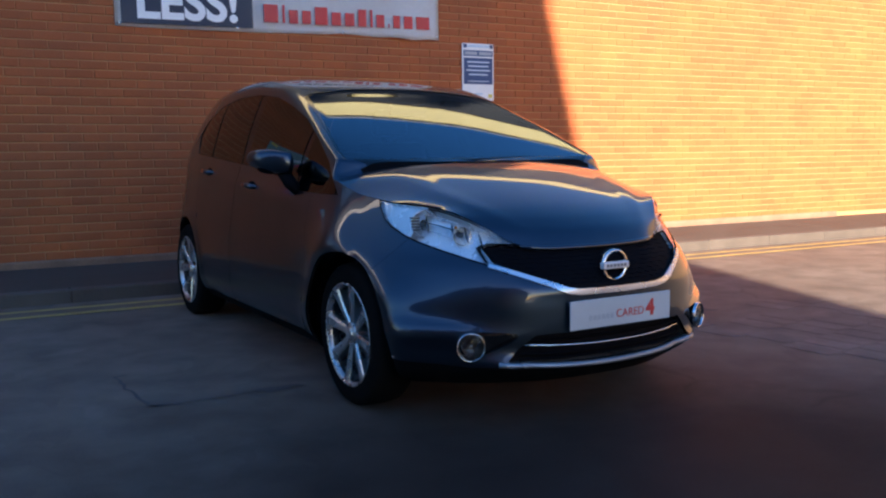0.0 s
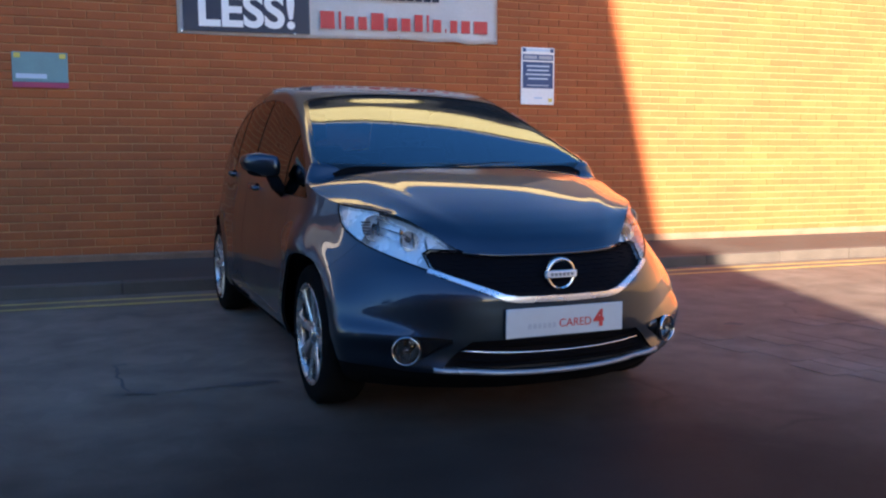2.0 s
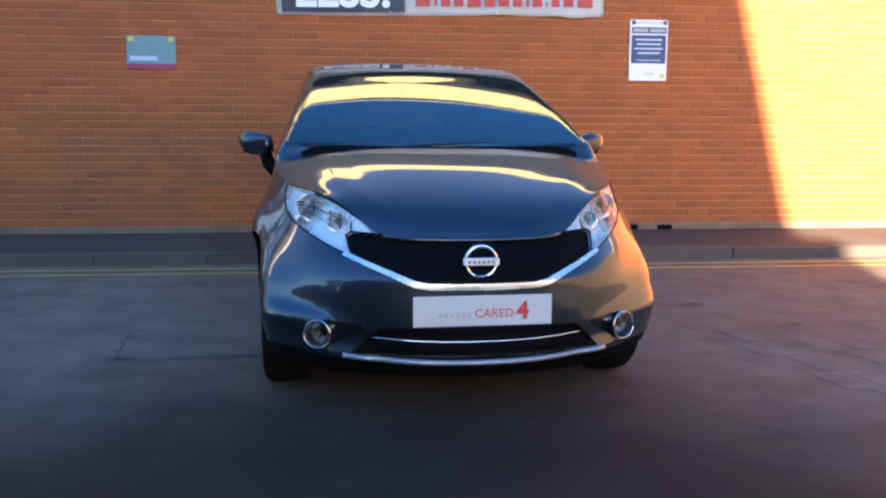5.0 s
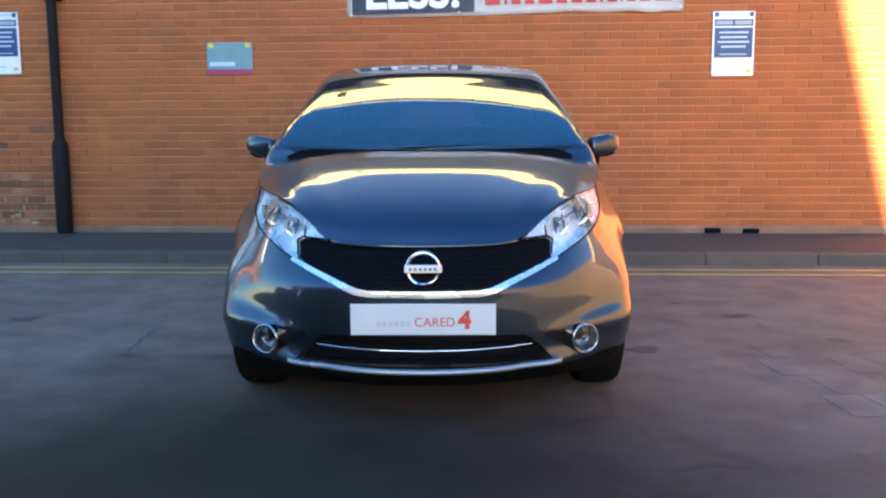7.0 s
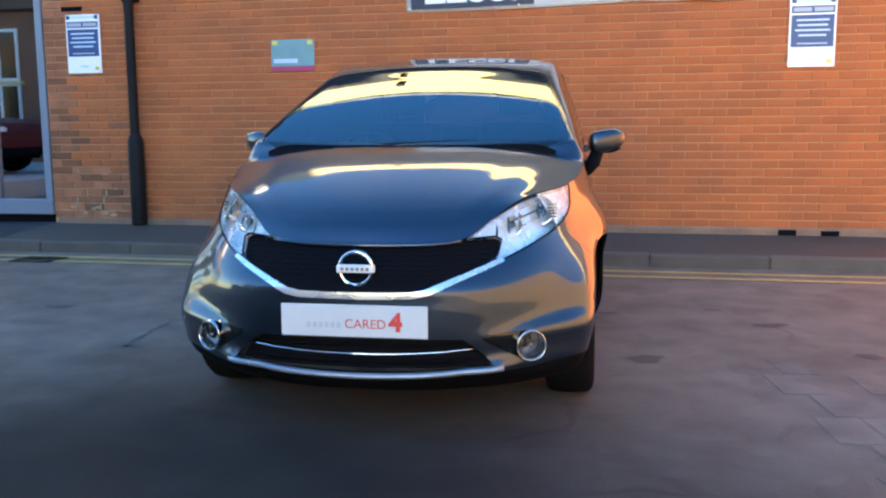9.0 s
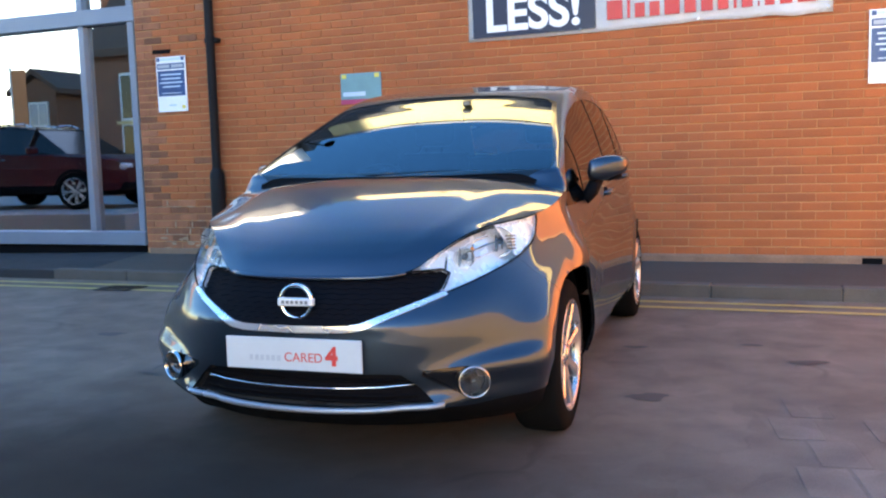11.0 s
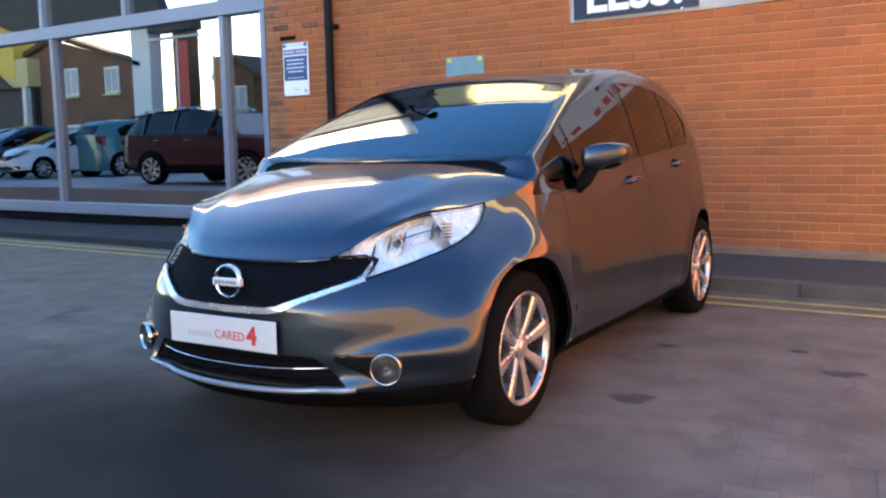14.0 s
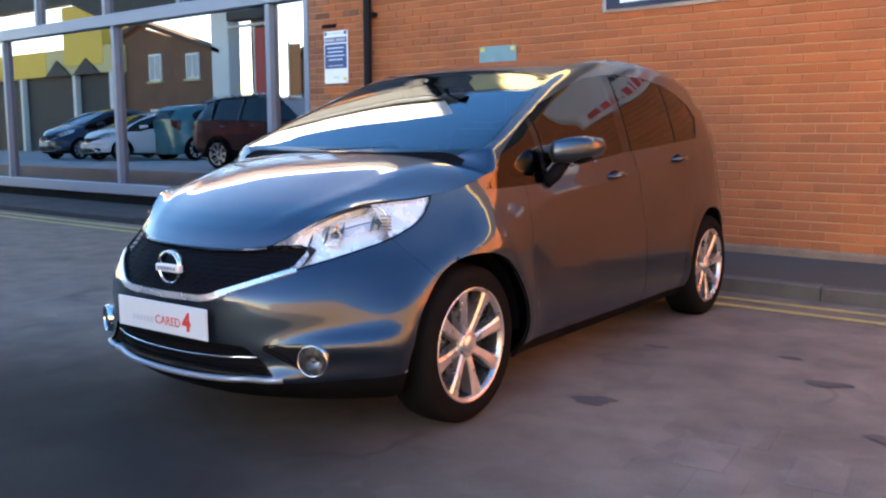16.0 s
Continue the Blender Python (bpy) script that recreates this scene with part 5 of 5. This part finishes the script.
for a, b in zip(posts[1:], posts):
    pane = part("pane", box(a + 0.04, b - 0.04, 0.085, 0.089, SILL, BAR), SHOPGLASS, shop)
    pane.visible_shadow = False
ups = (-4.945, -5.62, -7.4, -9.22, -11.2, -13.2, -15.8, -19.2, -23.9)
for a, b in zip(ups[1:], ups):
    pane = part("pane", box(a + 0.04, b - 0.04, 0.085, 0.089, BAR + 0.17, TOPBAR), SHOPGLASS, shop)
    pane.visible_shadow = False
tagged(link("floor", box(-24, 8, 0.33, 11.9, 0.02, 0.12), CEMENT), "plain grey showroom floor", "floor", kind="structure")
tagged(link("wall_back", box(-24, 14, 11.9, 12.1, 0, 3.8), INNERWALL), "plain back wall of the showroom", "wall", kind="structure")
tagged(link("wall_west", box(-24.2, -24, 0.33, 12, 0, 3.8), INNERWALL), "plain side wall of the showroom", "wall", kind="structure")
tagged(link("wall_inner", box(-1.2, -1.0, 0.33, 11.9, 0, 3.8), INNERWALL), "plain inner wall of the showroom", "wall", kind="structure")


# ---- across the street ----
def house(name, x0, x1, yf, yb, eave, ridge, brick, label):
    """A two-storey house: ridge along the street, front at yf."""
    ob = thing(name, label, "house", group="houses across the street")
    part("wall", box(x0, x1, yb, yf, 0, eave), brick, ob)
    bm = bmesh.new()
    ym = (yf + yb) / 2
    sec = [(yf + 0.25, eave - 0.05), (ym, ridge), (yb - 0.25, eave - 0.05), (yb - 0.25, eave - 0.25), (ym, ridge - 0.22), (yf + 0.25, eave - 0.25)]
    a = [bm.verts.new((x0 - 0.15, y, z)) for y, z in sec]
    b = [bm.verts.new((x1 + 0.15, y, z)) for y, z in sec]
    bm.faces.new(a), bm.faces.new(b[::-1])
    for i in range(6):
        bm.faces.new((a[i], b[i], b[(i + 1) % 6], a[(i + 1) % 6]))
    bmesh.ops.recalc_face_normals(bm, faces=bm.faces)
    roof = part("roof", bm, ROOFTILE, ob)
    bm = bmesh.new()
    for x in (x0 + 0.01, x1 - 0.01):
        bm.faces.new([bm.verts.new(p) for p in ((x, yf, eave), (x, ym, ridge - 0.1), (x, yb, eave))])
    part("gable", bm, brick, ob)
    part("chimney", box((x0 + x1) / 2 - 0.5, (x0 + x1) / 2 + 0.5, ym - 0.3, ym + 0.3, ridge - 0.6, ridge + 1.1, 0.02), brick, roof)
    k = max(2, int((x1 - x0) / 2.6))
    for i in range(k):
        xc = x0 + (x1 - x0) * (i + 0.5) / k
        for z0, z1 in ((0.9, 2.3), (eave - 2.0, eave - 0.7)):
            w = part("window", box(xc - 0.55, xc + 0.55, yf - 0.02, yf + 0.06, z0, z1), HOUSEWHITE, ob)
            for p in (-0.27, 0.27):
                part("pane", box(xc + p - 0.22, xc + p + 0.22, yf + 0.0605, yf + 0.066, z0 + 0.08, z1 - 0.08), GLOSSBLACK, w)
            part("sill", box(xc - 0.65, xc + 0.65, yf + 0.005, yf + 0.13, z0 - 0.09, z0 - 0.002), RENDERED, w)
    return ob


house("terraced_house", -16.3, -4.095, -11.85, -21.45, 4.35, 10.25, HOUSEBRICK, "dark brick house with a steep tiled roof across the street")


# lean-to verge at the back of the first house
bm = bmesh.new()
sec = [(-19.55, 6.95), (-22.2, 3.5), (-22.2, 3.3), (-19.55, 6.75)]
a, b = [bm.verts.new((-7.0, y, z)) for y, z in sec], [bm.verts.new((-3.65, y, z)) for y, z in sec]
bm.faces.new(a), bm.faces.new(b[::-1])
for i in range(4):
    bm.faces.new((a[i], b[i], b[(i + 1) % 4], a[(i + 1) % 4]))
bmesh.ops.recalc_face_normals(bm, faces=bm.faces)
lean = thing("lean_to", "tiled lean-to at the back of the brick house", "outbuilding")
part("roof", bm, ROOFTILE, lean)
part("wall", box(-6.9, -3.8, -22.0, -21.6, 0, 3.55), HOUSEBRICK, lean)


def gable_house(x0, x1, yf, yb, eave, ridge, wins, label):
    """A house whose gable faces the street. wins: middle of each window, its foot and head."""
    ob = thing("gabled_house", label, "house", group="houses across the street")
    xm = (x0 + x1) / 2
    part("wall", plate([(x0, 0), (x1, 0), (x1, eave), (xm, ridge - 0.15), (x0, eave)], yf, yb), HOUSEBRICK, ob)
    for s, xe in ((1, x1), (-1, x0)):
        bm = plate([(xm, ridge), (xe + s * 0.3, eave - 0.14), (xe + s * 0.3, eave + 0.04), (xm, ridge + 0.2)], yf + 0.2, yb - 0.05)
        part("roof_slope", bm, ROOFTILE, ob)
    for xc, z0, z1 in wins:
        w = part("window", box(xc - 0.45, xc + 0.45, yf - 0.02, yf + 0.06, z0, z1), HOUSEWHITE, ob)
        for p in (-0.21, 0.21):
            part("pane", box(xc + p - 0.18, xc + p + 0.18, yf + 0.0605, yf + 0.066, z0 + 0.08, z1 - 0.08), PALEPANE, w)
        part("sill", box(xc - 0.55, xc + 0.55, yf + 0.005, yf + 0.14, z0 - 0.09, z0 - 0.002), RENDERED, w)
    return ob


PALEPANE = make("sky_lit_pane", (0.30, 0.36, 0.44), 0.12, 0, 0.15, 20, 2, roughvary=0.05)
YELLOWWALL = make("bright_yellow_render", (0.88, 0.56, 0.10), 0.7, 0, 0.12, 30, 1.5)
gable_house(-37.6, -27.0, -15.2, -15.5, 4.45, 5.85, ((-31.4, 3.4, 4.55), (-28.7, 3.4, 4.45), (-31.4, 0.9, 2.2), (-28.7, 0.9, 2.2)), "brown brick house with low gable and white windows")
gable_house(-24.4, -22.6, -17.0, -20.0, 3.9, 4.5, ((-23.4, 2.6, 3.5),), "small dark brick gabled outbuilding")
# yellow shop with a raised middle and dark openings under its fascia
yellow = thing("yellow_shop", "bright yellow rendered shop with dark openings across the street", "shop", group="houses across the street")
part("upper_wall", box(-47, -39.8, -17, -14.6, 3.9, 5.1, 0.01), YELLOWWALL, yellow)
part("middle_wall", box(-39.79, -33.7, -17, -14.62, 3.9, 5.1, 0.01), RENDERED, yellow, "pale rendered wall")
part("raised_front", box(-38.0, -34.6, -16.9, -14.58, 4.3, 7.0, 0.01), YELLOWWALL, yellow)
part("lower_wall", box(-46.9, -33.8, -16.9, -14.9, 0, 3.898), DARKFRAME, yellow, "dark recessed ground floor")
for x in (-46.5, -42.5, -37.3, -34.1):
    part("pier", box(x - 0.12, x + 0.12, -14.89, -14.62, 0, 3.898, 0.01), HOUSEWHITE, yellow)
for x in (-38.6, -36.0):
    part("awning", plate([(x - 1.2, 3.86), (x, 4.6), (x + 1.2, 3.86)], -14.50, -14.57), DARKFRAME, yellow, "dark pointed awning")
canopy = thing("forecourt_canopy", "deep dark canopy on pale columns across the street", "canopy")
part("roof", plate([(-24.6, 6.25), (-24.95, 7.0), (-25.6, 7.8), (-26.6, 8.5), (-47, 8.5), (-47, 7.15), (-37.0, 7.1), (-34.4, 6.25)], -14.4, -14.8), DARKFRAME, canopy)
part("column", box(-27.2, -26.1, -15.6, -15.0, 0, 6.248, 0.03), HOUSEWHITE, canopy, "broad pale column")
part("column", box(-25.95, -25.1, -16.6, -16.0, 0, 6.248, 0.03), HOUSEBRICK, canopy, "brown brick column")
part("soffit_rail", box(-26.05, -23.3, -15.1, -14.9, 5.22, 5.30, 0.01), HOUSEWHITE, canopy)
part("side_beam", box(-25.8, -23.3, -15.2, -14.7, 5.45, 5.80, 0.02), DARKFRAME, canopy)
forecourt = tagged(link("forecourt", box(-48, -9.0, -14.2, -4.3, -0.1, 0.30, 0.02), FORECOURT), "pale concrete forecourt raised across the street", "forecourt", kind="structure")
flag = thing("banner_flag", "tall red banner flag on a pole across the street", "flag")
part("pole", tube([(-24.5, -15, 0), (-24.5, -15, 5.3)], 0.04, 8), HOUSEWHITE, flag)
part("cloth", box(-24.46, -23.9, -15.012, -14.988, 2.6, 5.1, 0.004), RED, flag)
flag = thing("banner_flag", "broad orange banner flag on a pole across the street", "flag")
part("pole", tube([(-22.55, -15, 0), (-22.55, -15, 4.5)], 0.04, 8), HOUSEWHITE, flag)
part("cloth", box(-22.51, -21.9, -15.012, -14.988, 1.6, 4.4, 0.004), ORANGEPRINT, flag)


# tall unseen block, added so that its shadow covers the shop front
block = thing("office_block", "tall plain brick block, unseen, added to shade the shop", "building")
part("wall", box(-37, -21.5, -44, -36, 0, 16.4), HOUSEBRICK, block)
part("parapet", box(-37.2, -21.3, -44.2, -35.8, 16.402, 16.8, 0.02), RENDERED, block)
for i in range(5):
    for k in range(5):
        xc, zc = -35.4 + 3.1 * i, 2.0 + 3.1 * k
        w = part("window", box(xc - 0.8, xc + 0.8, -36.02, -35.94, zc, zc + 1.7), HOUSEWHITE, block)
        part("pane", box(xc - 0.7, xc + 0.7, -35.9395, -35.93, zc + 0.1, zc + 1.6), GLOSSBLACK, w)


def parked(label, paint, m, stretch=(1, 1, 1)):
    """Another parked car, of the same make-up as the first, in another paint."""
    ob = copy_thing(car, m @ Matrix.Diagonal((*stretch, 1)))
    ob.name = "parked_car"
    tagged(ob, label, "car", "parked cars across the street")
    for o in list(ob.children_recursive):
        kind = o.name.split(".")[0]
        if kind in ("lettering", "numeral", "grey_bar", "badge_bar", "restraint_post", "wheel_nut", "grille_lattice"):
            bpy.data.objects.remove(o)
        elif o.data and o.data.materials[0] == PAINT:
            o.data = o.data.copy()
            o.data.materials[0] = paint
    return ob


def loft(rings, bm=None):
    """A closed skin through rings of points."""
    bm = bm or bmesh.new()
    vs = [[bm.verts.new(p) for p in r] for r in rings]
    for p, q in zip(vs, vs[1:]):
        for i in range(len(p)):
            bm.faces.new((p[i], p[(i + 1) % len(p)], q[(i + 1) % len(q)], q[i]))
    bm.faces.new(vs[0][::-1])
    bm.faces.new(vs[-1])
    bmesh.ops.recalc_face_normals(bm, faces=bm.faces)
    return bm


def suv(label, paint, m):
    """A tall five-door estate: painted body, dark cladding, glasshouse, roof with rails and a spoiler."""
    ob = thing("parked_suv", label, "car", m, "parked cars across the street")
    def hull(y, z0, z1, w):
        return [(-w * 0.93, y, z0), (-w, y, z0 + 0.12), (-w * 1.01, y, (z0 + z1) / 2 + 0.08), (-w * 0.97, y, z1 - 0.04), (-w * 0.90, y, z1),
                (w * 0.90, y, z1), (w * 0.97, y, z1 - 0.04), (w * 1.01, y, (z0 + z1) / 2 + 0.08), (w, y, z0 + 0.12), (w * 0.93, y, z0)]
    body = loft([hull(*r) for r in ((-0.92, 0.46, 0.80, 0.70), (-0.84, 0.38, 0.94, 0.82), (-0.55, 0.36, 1.02, 0.89), (0.25, 0.36, 1.08, 0.92), (1.4, 0.36, 1.13, 0.92), (2.7, 0.36, 1.17, 0.92), (3.3, 0.38, 1.19, 0.90), (3.52, 0.46, 1.16, 0.82), (3.60, 0.52, 1.05, 0.76))])
    part("body", body, paint, ob, "", False)
    def cab(y, z0, z1, w0, w1):
        return [(-w0, y, z0), (-w1, y, z1), (w1, y, z1), (w0, y, z0)]
    part("glasshouse", loft([cab(*r) for r in ((0.22, 1.07, 1.09, 0.82, 0.80), (0.95, 1.10, 1.58, 0.86, 0.66), (1.6, 1.12, 1.66, 0.87, 0.66), (2.7, 1.15, 1.64, 0.87, 0.65), (3.22, 1.17, 1.55, 0.84, 0.63), (3.46, 1.18, 1.20, 0.78, 0.76))]), GLOSSBLACK, ob, "dark glazed upper body")
    part("roof", loft([cab(*r) for r in ((0.98, 1.585, 1.61, 0.68, 0.62), (1.6, 1.662, 1.70, 0.69, 0.60), (2.7, 1.645, 1.68, 0.68, 0.60), (3.34, 1.56, 1.60, 0.65, 0.60))]), GLOSSBLACK, ob, "black roof")
    part("rear_spoiler", box(-0.60, 0.60, 3.345, 3.52, 1.555, 1.60, 0.015), GLOSSBLACK, ob)
    for s in (1, -1):
        part("roof_rail", tube([(s * 0.60, 1.1, 1.645), (s * 0.60, 1.3, 1.72), (s * 0.60, 2.8, 1.71), (s * 0.60, 3.1, 1.66)], 0.018, 6), SILVER, ob)
        for y, lean in ((1.02, -0.10), (1.98, 0.0), (2.84, 0.06)):
            part("pillar", tube([(s * 0.885, y, 1.11), (s * 0.69, y + lean, 1.63)], 0.028, 6), GLOSSBLACK, ob)
        part("door_mirror", box(s * 1.0 - 0.10, s * 1.0 + 0.10, 0.72, 0.86, 1.10, 1.24, 0.04, seg=2), paint, ob)
        part("tail_lamp", box(s * 0.72 - 0.13, s * 0.72 + 0.13, 3.42, 3.585, 0.92, 1.06, 0.03), TAILRED, ob)
        part("headlamp", box(s * 0.66 - 0.14, s * 0.66 + 0.14, -0.92, -0.72, 0.76, 0.88, 0.03), REFLECTOR, ob)
        part("sill_cladding", box(s * 0.90 - 0.045, s * 0.90 + 0.045, 0.42, 2.16, 0.30, 0.46, 0.02), BLACK, ob)
        for y in (1.52, 2.42):
            part("door_handle", box(s * 0.935 - 0.012, s * 0.935 + 0.012, y - 0.09, y + 0.09, 0.98, 1.01, 0.006), CHROME, ob)
        for y in (0.0, 2.58):
            bm = lathe([(0.55, 0.43), (0.936, 0.43), (0.938, 0.37), (0.60, 0.365)], 32, "X")
            for v in bm.verts:
                v.co = Vector((v.co.x * s, v.co.y + y, max(v.co.z + 0.36, 0.36)))
            bmesh.ops.recalc_face_normals(bm, faces=bm.faces)
            part("arch_cladding", bm, BLACK, ob)
            w = new("wheel")
            w.parent = ob
            w.matrix_basis = pose(s * 0.86, y, 0.36, random.uniform(0, 40), 0, 0 if s > 0 else 180) @ Matrix.Diagonal((1.0, 1.155, 1.155, 1))
            wheel(w, s * 0.86, y, s)
    part("bumper_cladding", box(-0.80, 0.80, 3.40, 3.625, 0.36, 0.58, 0.04), BLACK, ob)
    part("nose_cladding", box(-0.78, 0.78, -0.94, -0.70, 0.34, 0.52, 0.04), BLACK, ob)
    part("underside", box(-0.78, 0.78, -0.60, 3.30, 0.27, 0.35), BLACK, ob)
    return ob


suv("dark red sport utility vehicle with a black roof on the forecourt", REDPAINT, pose(-11.2, -6.5, 0.30, 0, 0, 90) @ Matrix.Diagonal((1.06, 1.18, 1.0, 1)))
parked("teal hatchback parked nose-in on the forecourt", TEALPAINT, pose(-21.7, -12.2, 0.30, 0, 0, 2), (1.15, 1, 1.15))
parked("white hatchback parked nose-out on the forecourt", WHITEPAINT, pose(-23.0, -7.9, 0.30, 0, 0, 184))
parked("dark grey hatchback parked nose-out on the forecourt", PAINT, pose(-25.6, -7.9, 0.30, 0, 0, 178), (1, 1, 1.1))

# ---- bricks, last ----
BRICK_W = 0.220
def brick_mesh(name, w):
    """A brick face, proud of the joint, with softened arrises."""
    bm = bmesh.new()
    h, c = 0.065, 0.005
    back = [bm.verts.new(p) for p in ((0, 0.010, 0), (w, 0.010, 0), (w, 0.010, h), (0, 0.010, h))]
    mid = [bm.verts.new(p) for p in ((0, 0.004, 0), (w, 0.004, 0), (w, 0.004, h), (0, 0.004, h))]
    front = [bm.verts.new(p) for p in ((c, 0, c), (w - c, 0, c), (w - c, 0, h - c), (c, 0, h - c))]
    bm.faces.new(front)
    for p, q in ((back, mid), (mid, front)):
        for i in range(4):
            bm.faces.new((p[i], p[(i + 1) % 4], q[(i + 1) % 4], q[i]))
    bmesh.ops.recalc_face_normals(bm, faces=bm.faces)
    me = bpy.data.meshes.new(name)
    bm.to_mesh(me)
    bm.free()
    me.materials.append(BRICK)
    return me


stretcher = brick_mesh("brick", BRICK_W)
template_v = np.array([v.co[:] for v in stretcher.vertices])
template_f = [tuple(p.vertices) for p in stretcher.polygons]
rnd = random.Random(5)
verts, faces, count = [], [], 0
old_v, old_f = [], []
course = 0
z = 0.225
while z < CLAD_Z - 0.08:
    x = WALL_L + 0.004 - (0.1125 if course % 2 else 0)
    while x < 10.5:
        x0, x1 = max(x, WALL_L + 0.004), x + BRICK_W
        y = rnd.uniform(-0.002, 0.002)
        near = -1.9 < x < 2.2 and 1.0 < z < 2.2
        if near and count < 300 and x0 == x:
            ob = new("brick", stretcher)
            ob.parent = wall
            ob.location = (x, y, z)
            count += 1
        elif x1 - x0 > 0.03:
            # the pier's quoin and its patched foot keep older, mixed bricks
            old = x < -4.66 or (x < -4.0 and (z < 0.45 + 0.35 * rnd.random() or rnd.random() < 0.10))
            vs, fs = (old_v, old_f) if old else (verts, faces)
            base = len(vs)
            for vx, vy, vz in template_v:
                vs.append((x0 + vx * (x1 - x0) / BRICK_W, y * (2.5 if old else 1) + vy, z + vz))
            fs.extend(tuple(base + i for i in f) for f in template_f)
        x += 0.225
    z += 0.075
    course += 1
for name, vs, fs, mat_, label in (("brickwork", verts, faces, BRICKS, "the rest of the orange bricks"), ("old_brickwork", old_v, old_f, OLDBRICKS, "older mixed red and dark bricks of the patched pier")):
    me = bpy.data.meshes.new(name)
    me.from_pydata(vs, [], fs)
    me.materials.append(mat_)
    ob = new(name, me)
    ob.parent = wall
    tagged(ob, label, kind="stuff")
# pale mortar smeared over the pier's foot
for k in range(30):
    cx, cz = rnd.uniform(-4.68, -4.02), 0.220 + 0.075 * int(7 * rnd.random() ** 1.5)
    w, h = rnd.uniform(0.05, 0.15), rnd.uniform(0.005, 0.010)
    if k % 5 == 0:
        w, h, cz = rnd.uniform(0.008, 0.012), rnd.uniform(0.03, 0.05), cz + 0.037
    elif k % 5 == 1:
        w, h, cz = rnd.uniform(0.03, 0.07), rnd.uniform(0.012, 0.022), 0.235 + 0.12 * rnd.random()
    w = min(w, cx + 4.76, -3.95 - cx)
    bm = bmesh.new()
    ring = []
    for i in range(14):
        a = 2 * math.pi * i / 14
        q = rnd.uniform(0.7, 1.2)
        ring.append((cx + w * q * math.cos(a), cz + h * q * math.sin(a)))
    lo = [bm.verts.new((px_, 0.004, pz)) for px_, pz in ring]
    hi = [bm.verts.new((cx + (px_ - cx) * 0.8, -0.0075, cz + (pz - cz) * 0.8)) for px_, pz in ring]
    bm.faces.new(hi)
    for i in range(14):
        bm.faces.new((lo[i], lo[(i + 1) % 14], hi[(i + 1) % 14], hi[i]))
    bmesh.ops.recalc_face_normals(bm, faces=bm.faces)
    part("mortar_smear", bm, SMEAR, wall)

bm = box(0, 0.9135, KERB_Y, KERB_Y + 0.125, -0.05, 0.0, 0.010)
for v in bm.verts:
    if v.co.z > -0.02:
        v.co.z += 0.10
kerb_me = bpy.data.meshes.new("kerb_stone")
bm.to_mesh(kerb_me)
bm.free()
kerb_me.materials.append(KERB)
# kerb stones before the shop take the darker pavement colour
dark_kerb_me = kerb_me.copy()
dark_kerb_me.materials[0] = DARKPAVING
for i in range(60):
    x = -30 + i * 0.915
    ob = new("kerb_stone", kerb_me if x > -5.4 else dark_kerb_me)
    ob.parent = pavement
    ob.location = (x, rnd.uniform(-.004, .004), pave_z(x + 0.45, 0) - 0.098 + rnd.uniform(-.003, .003))

# worn stone setts showing through the asphalt
def sett_mesh(k):
    rn = random.Random(k)
    bm = bmesh.new()
    w, d, c = 0.170, 0.285, 0.005
    skew = [rn.uniform(-0.006, 0.006) for _ in range(8)]
    foot = [(0 + skew[0], 0 + skew[1]), (w + skew[2], 0 + skew[3]), (w + skew[4], d + skew[5]), (0 + skew[6], d + skew[7])]
    low = [bm.verts.new((x, y, 0.0006)) for x, y in foot]
    mid = [bm.verts.new((x, y, 0.0018)) for x, y in foot]
    top = [bm.verts.new((x + (c if x < w / 2 else -c), y + (c if y < d / 2 else -c), 0.0026)) for x, y in foot]
    bm.faces.new(top)
    for p, q in ((low, mid), (mid, top)):
        for i in range(4):
            bm.faces.new((p[i], p[(i + 1) % 4], q[(i + 1) % 4], q[i]))
    bmesh.ops.recalc_face_normals(bm, faces=bm.faces)
    g = 0.0055
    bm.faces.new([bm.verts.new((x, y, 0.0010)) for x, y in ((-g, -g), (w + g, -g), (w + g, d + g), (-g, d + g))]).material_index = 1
    me = bpy.data.meshes.new("sett")
    bm.to_mesh(me)
    bm.free()
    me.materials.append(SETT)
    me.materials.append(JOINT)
    return me


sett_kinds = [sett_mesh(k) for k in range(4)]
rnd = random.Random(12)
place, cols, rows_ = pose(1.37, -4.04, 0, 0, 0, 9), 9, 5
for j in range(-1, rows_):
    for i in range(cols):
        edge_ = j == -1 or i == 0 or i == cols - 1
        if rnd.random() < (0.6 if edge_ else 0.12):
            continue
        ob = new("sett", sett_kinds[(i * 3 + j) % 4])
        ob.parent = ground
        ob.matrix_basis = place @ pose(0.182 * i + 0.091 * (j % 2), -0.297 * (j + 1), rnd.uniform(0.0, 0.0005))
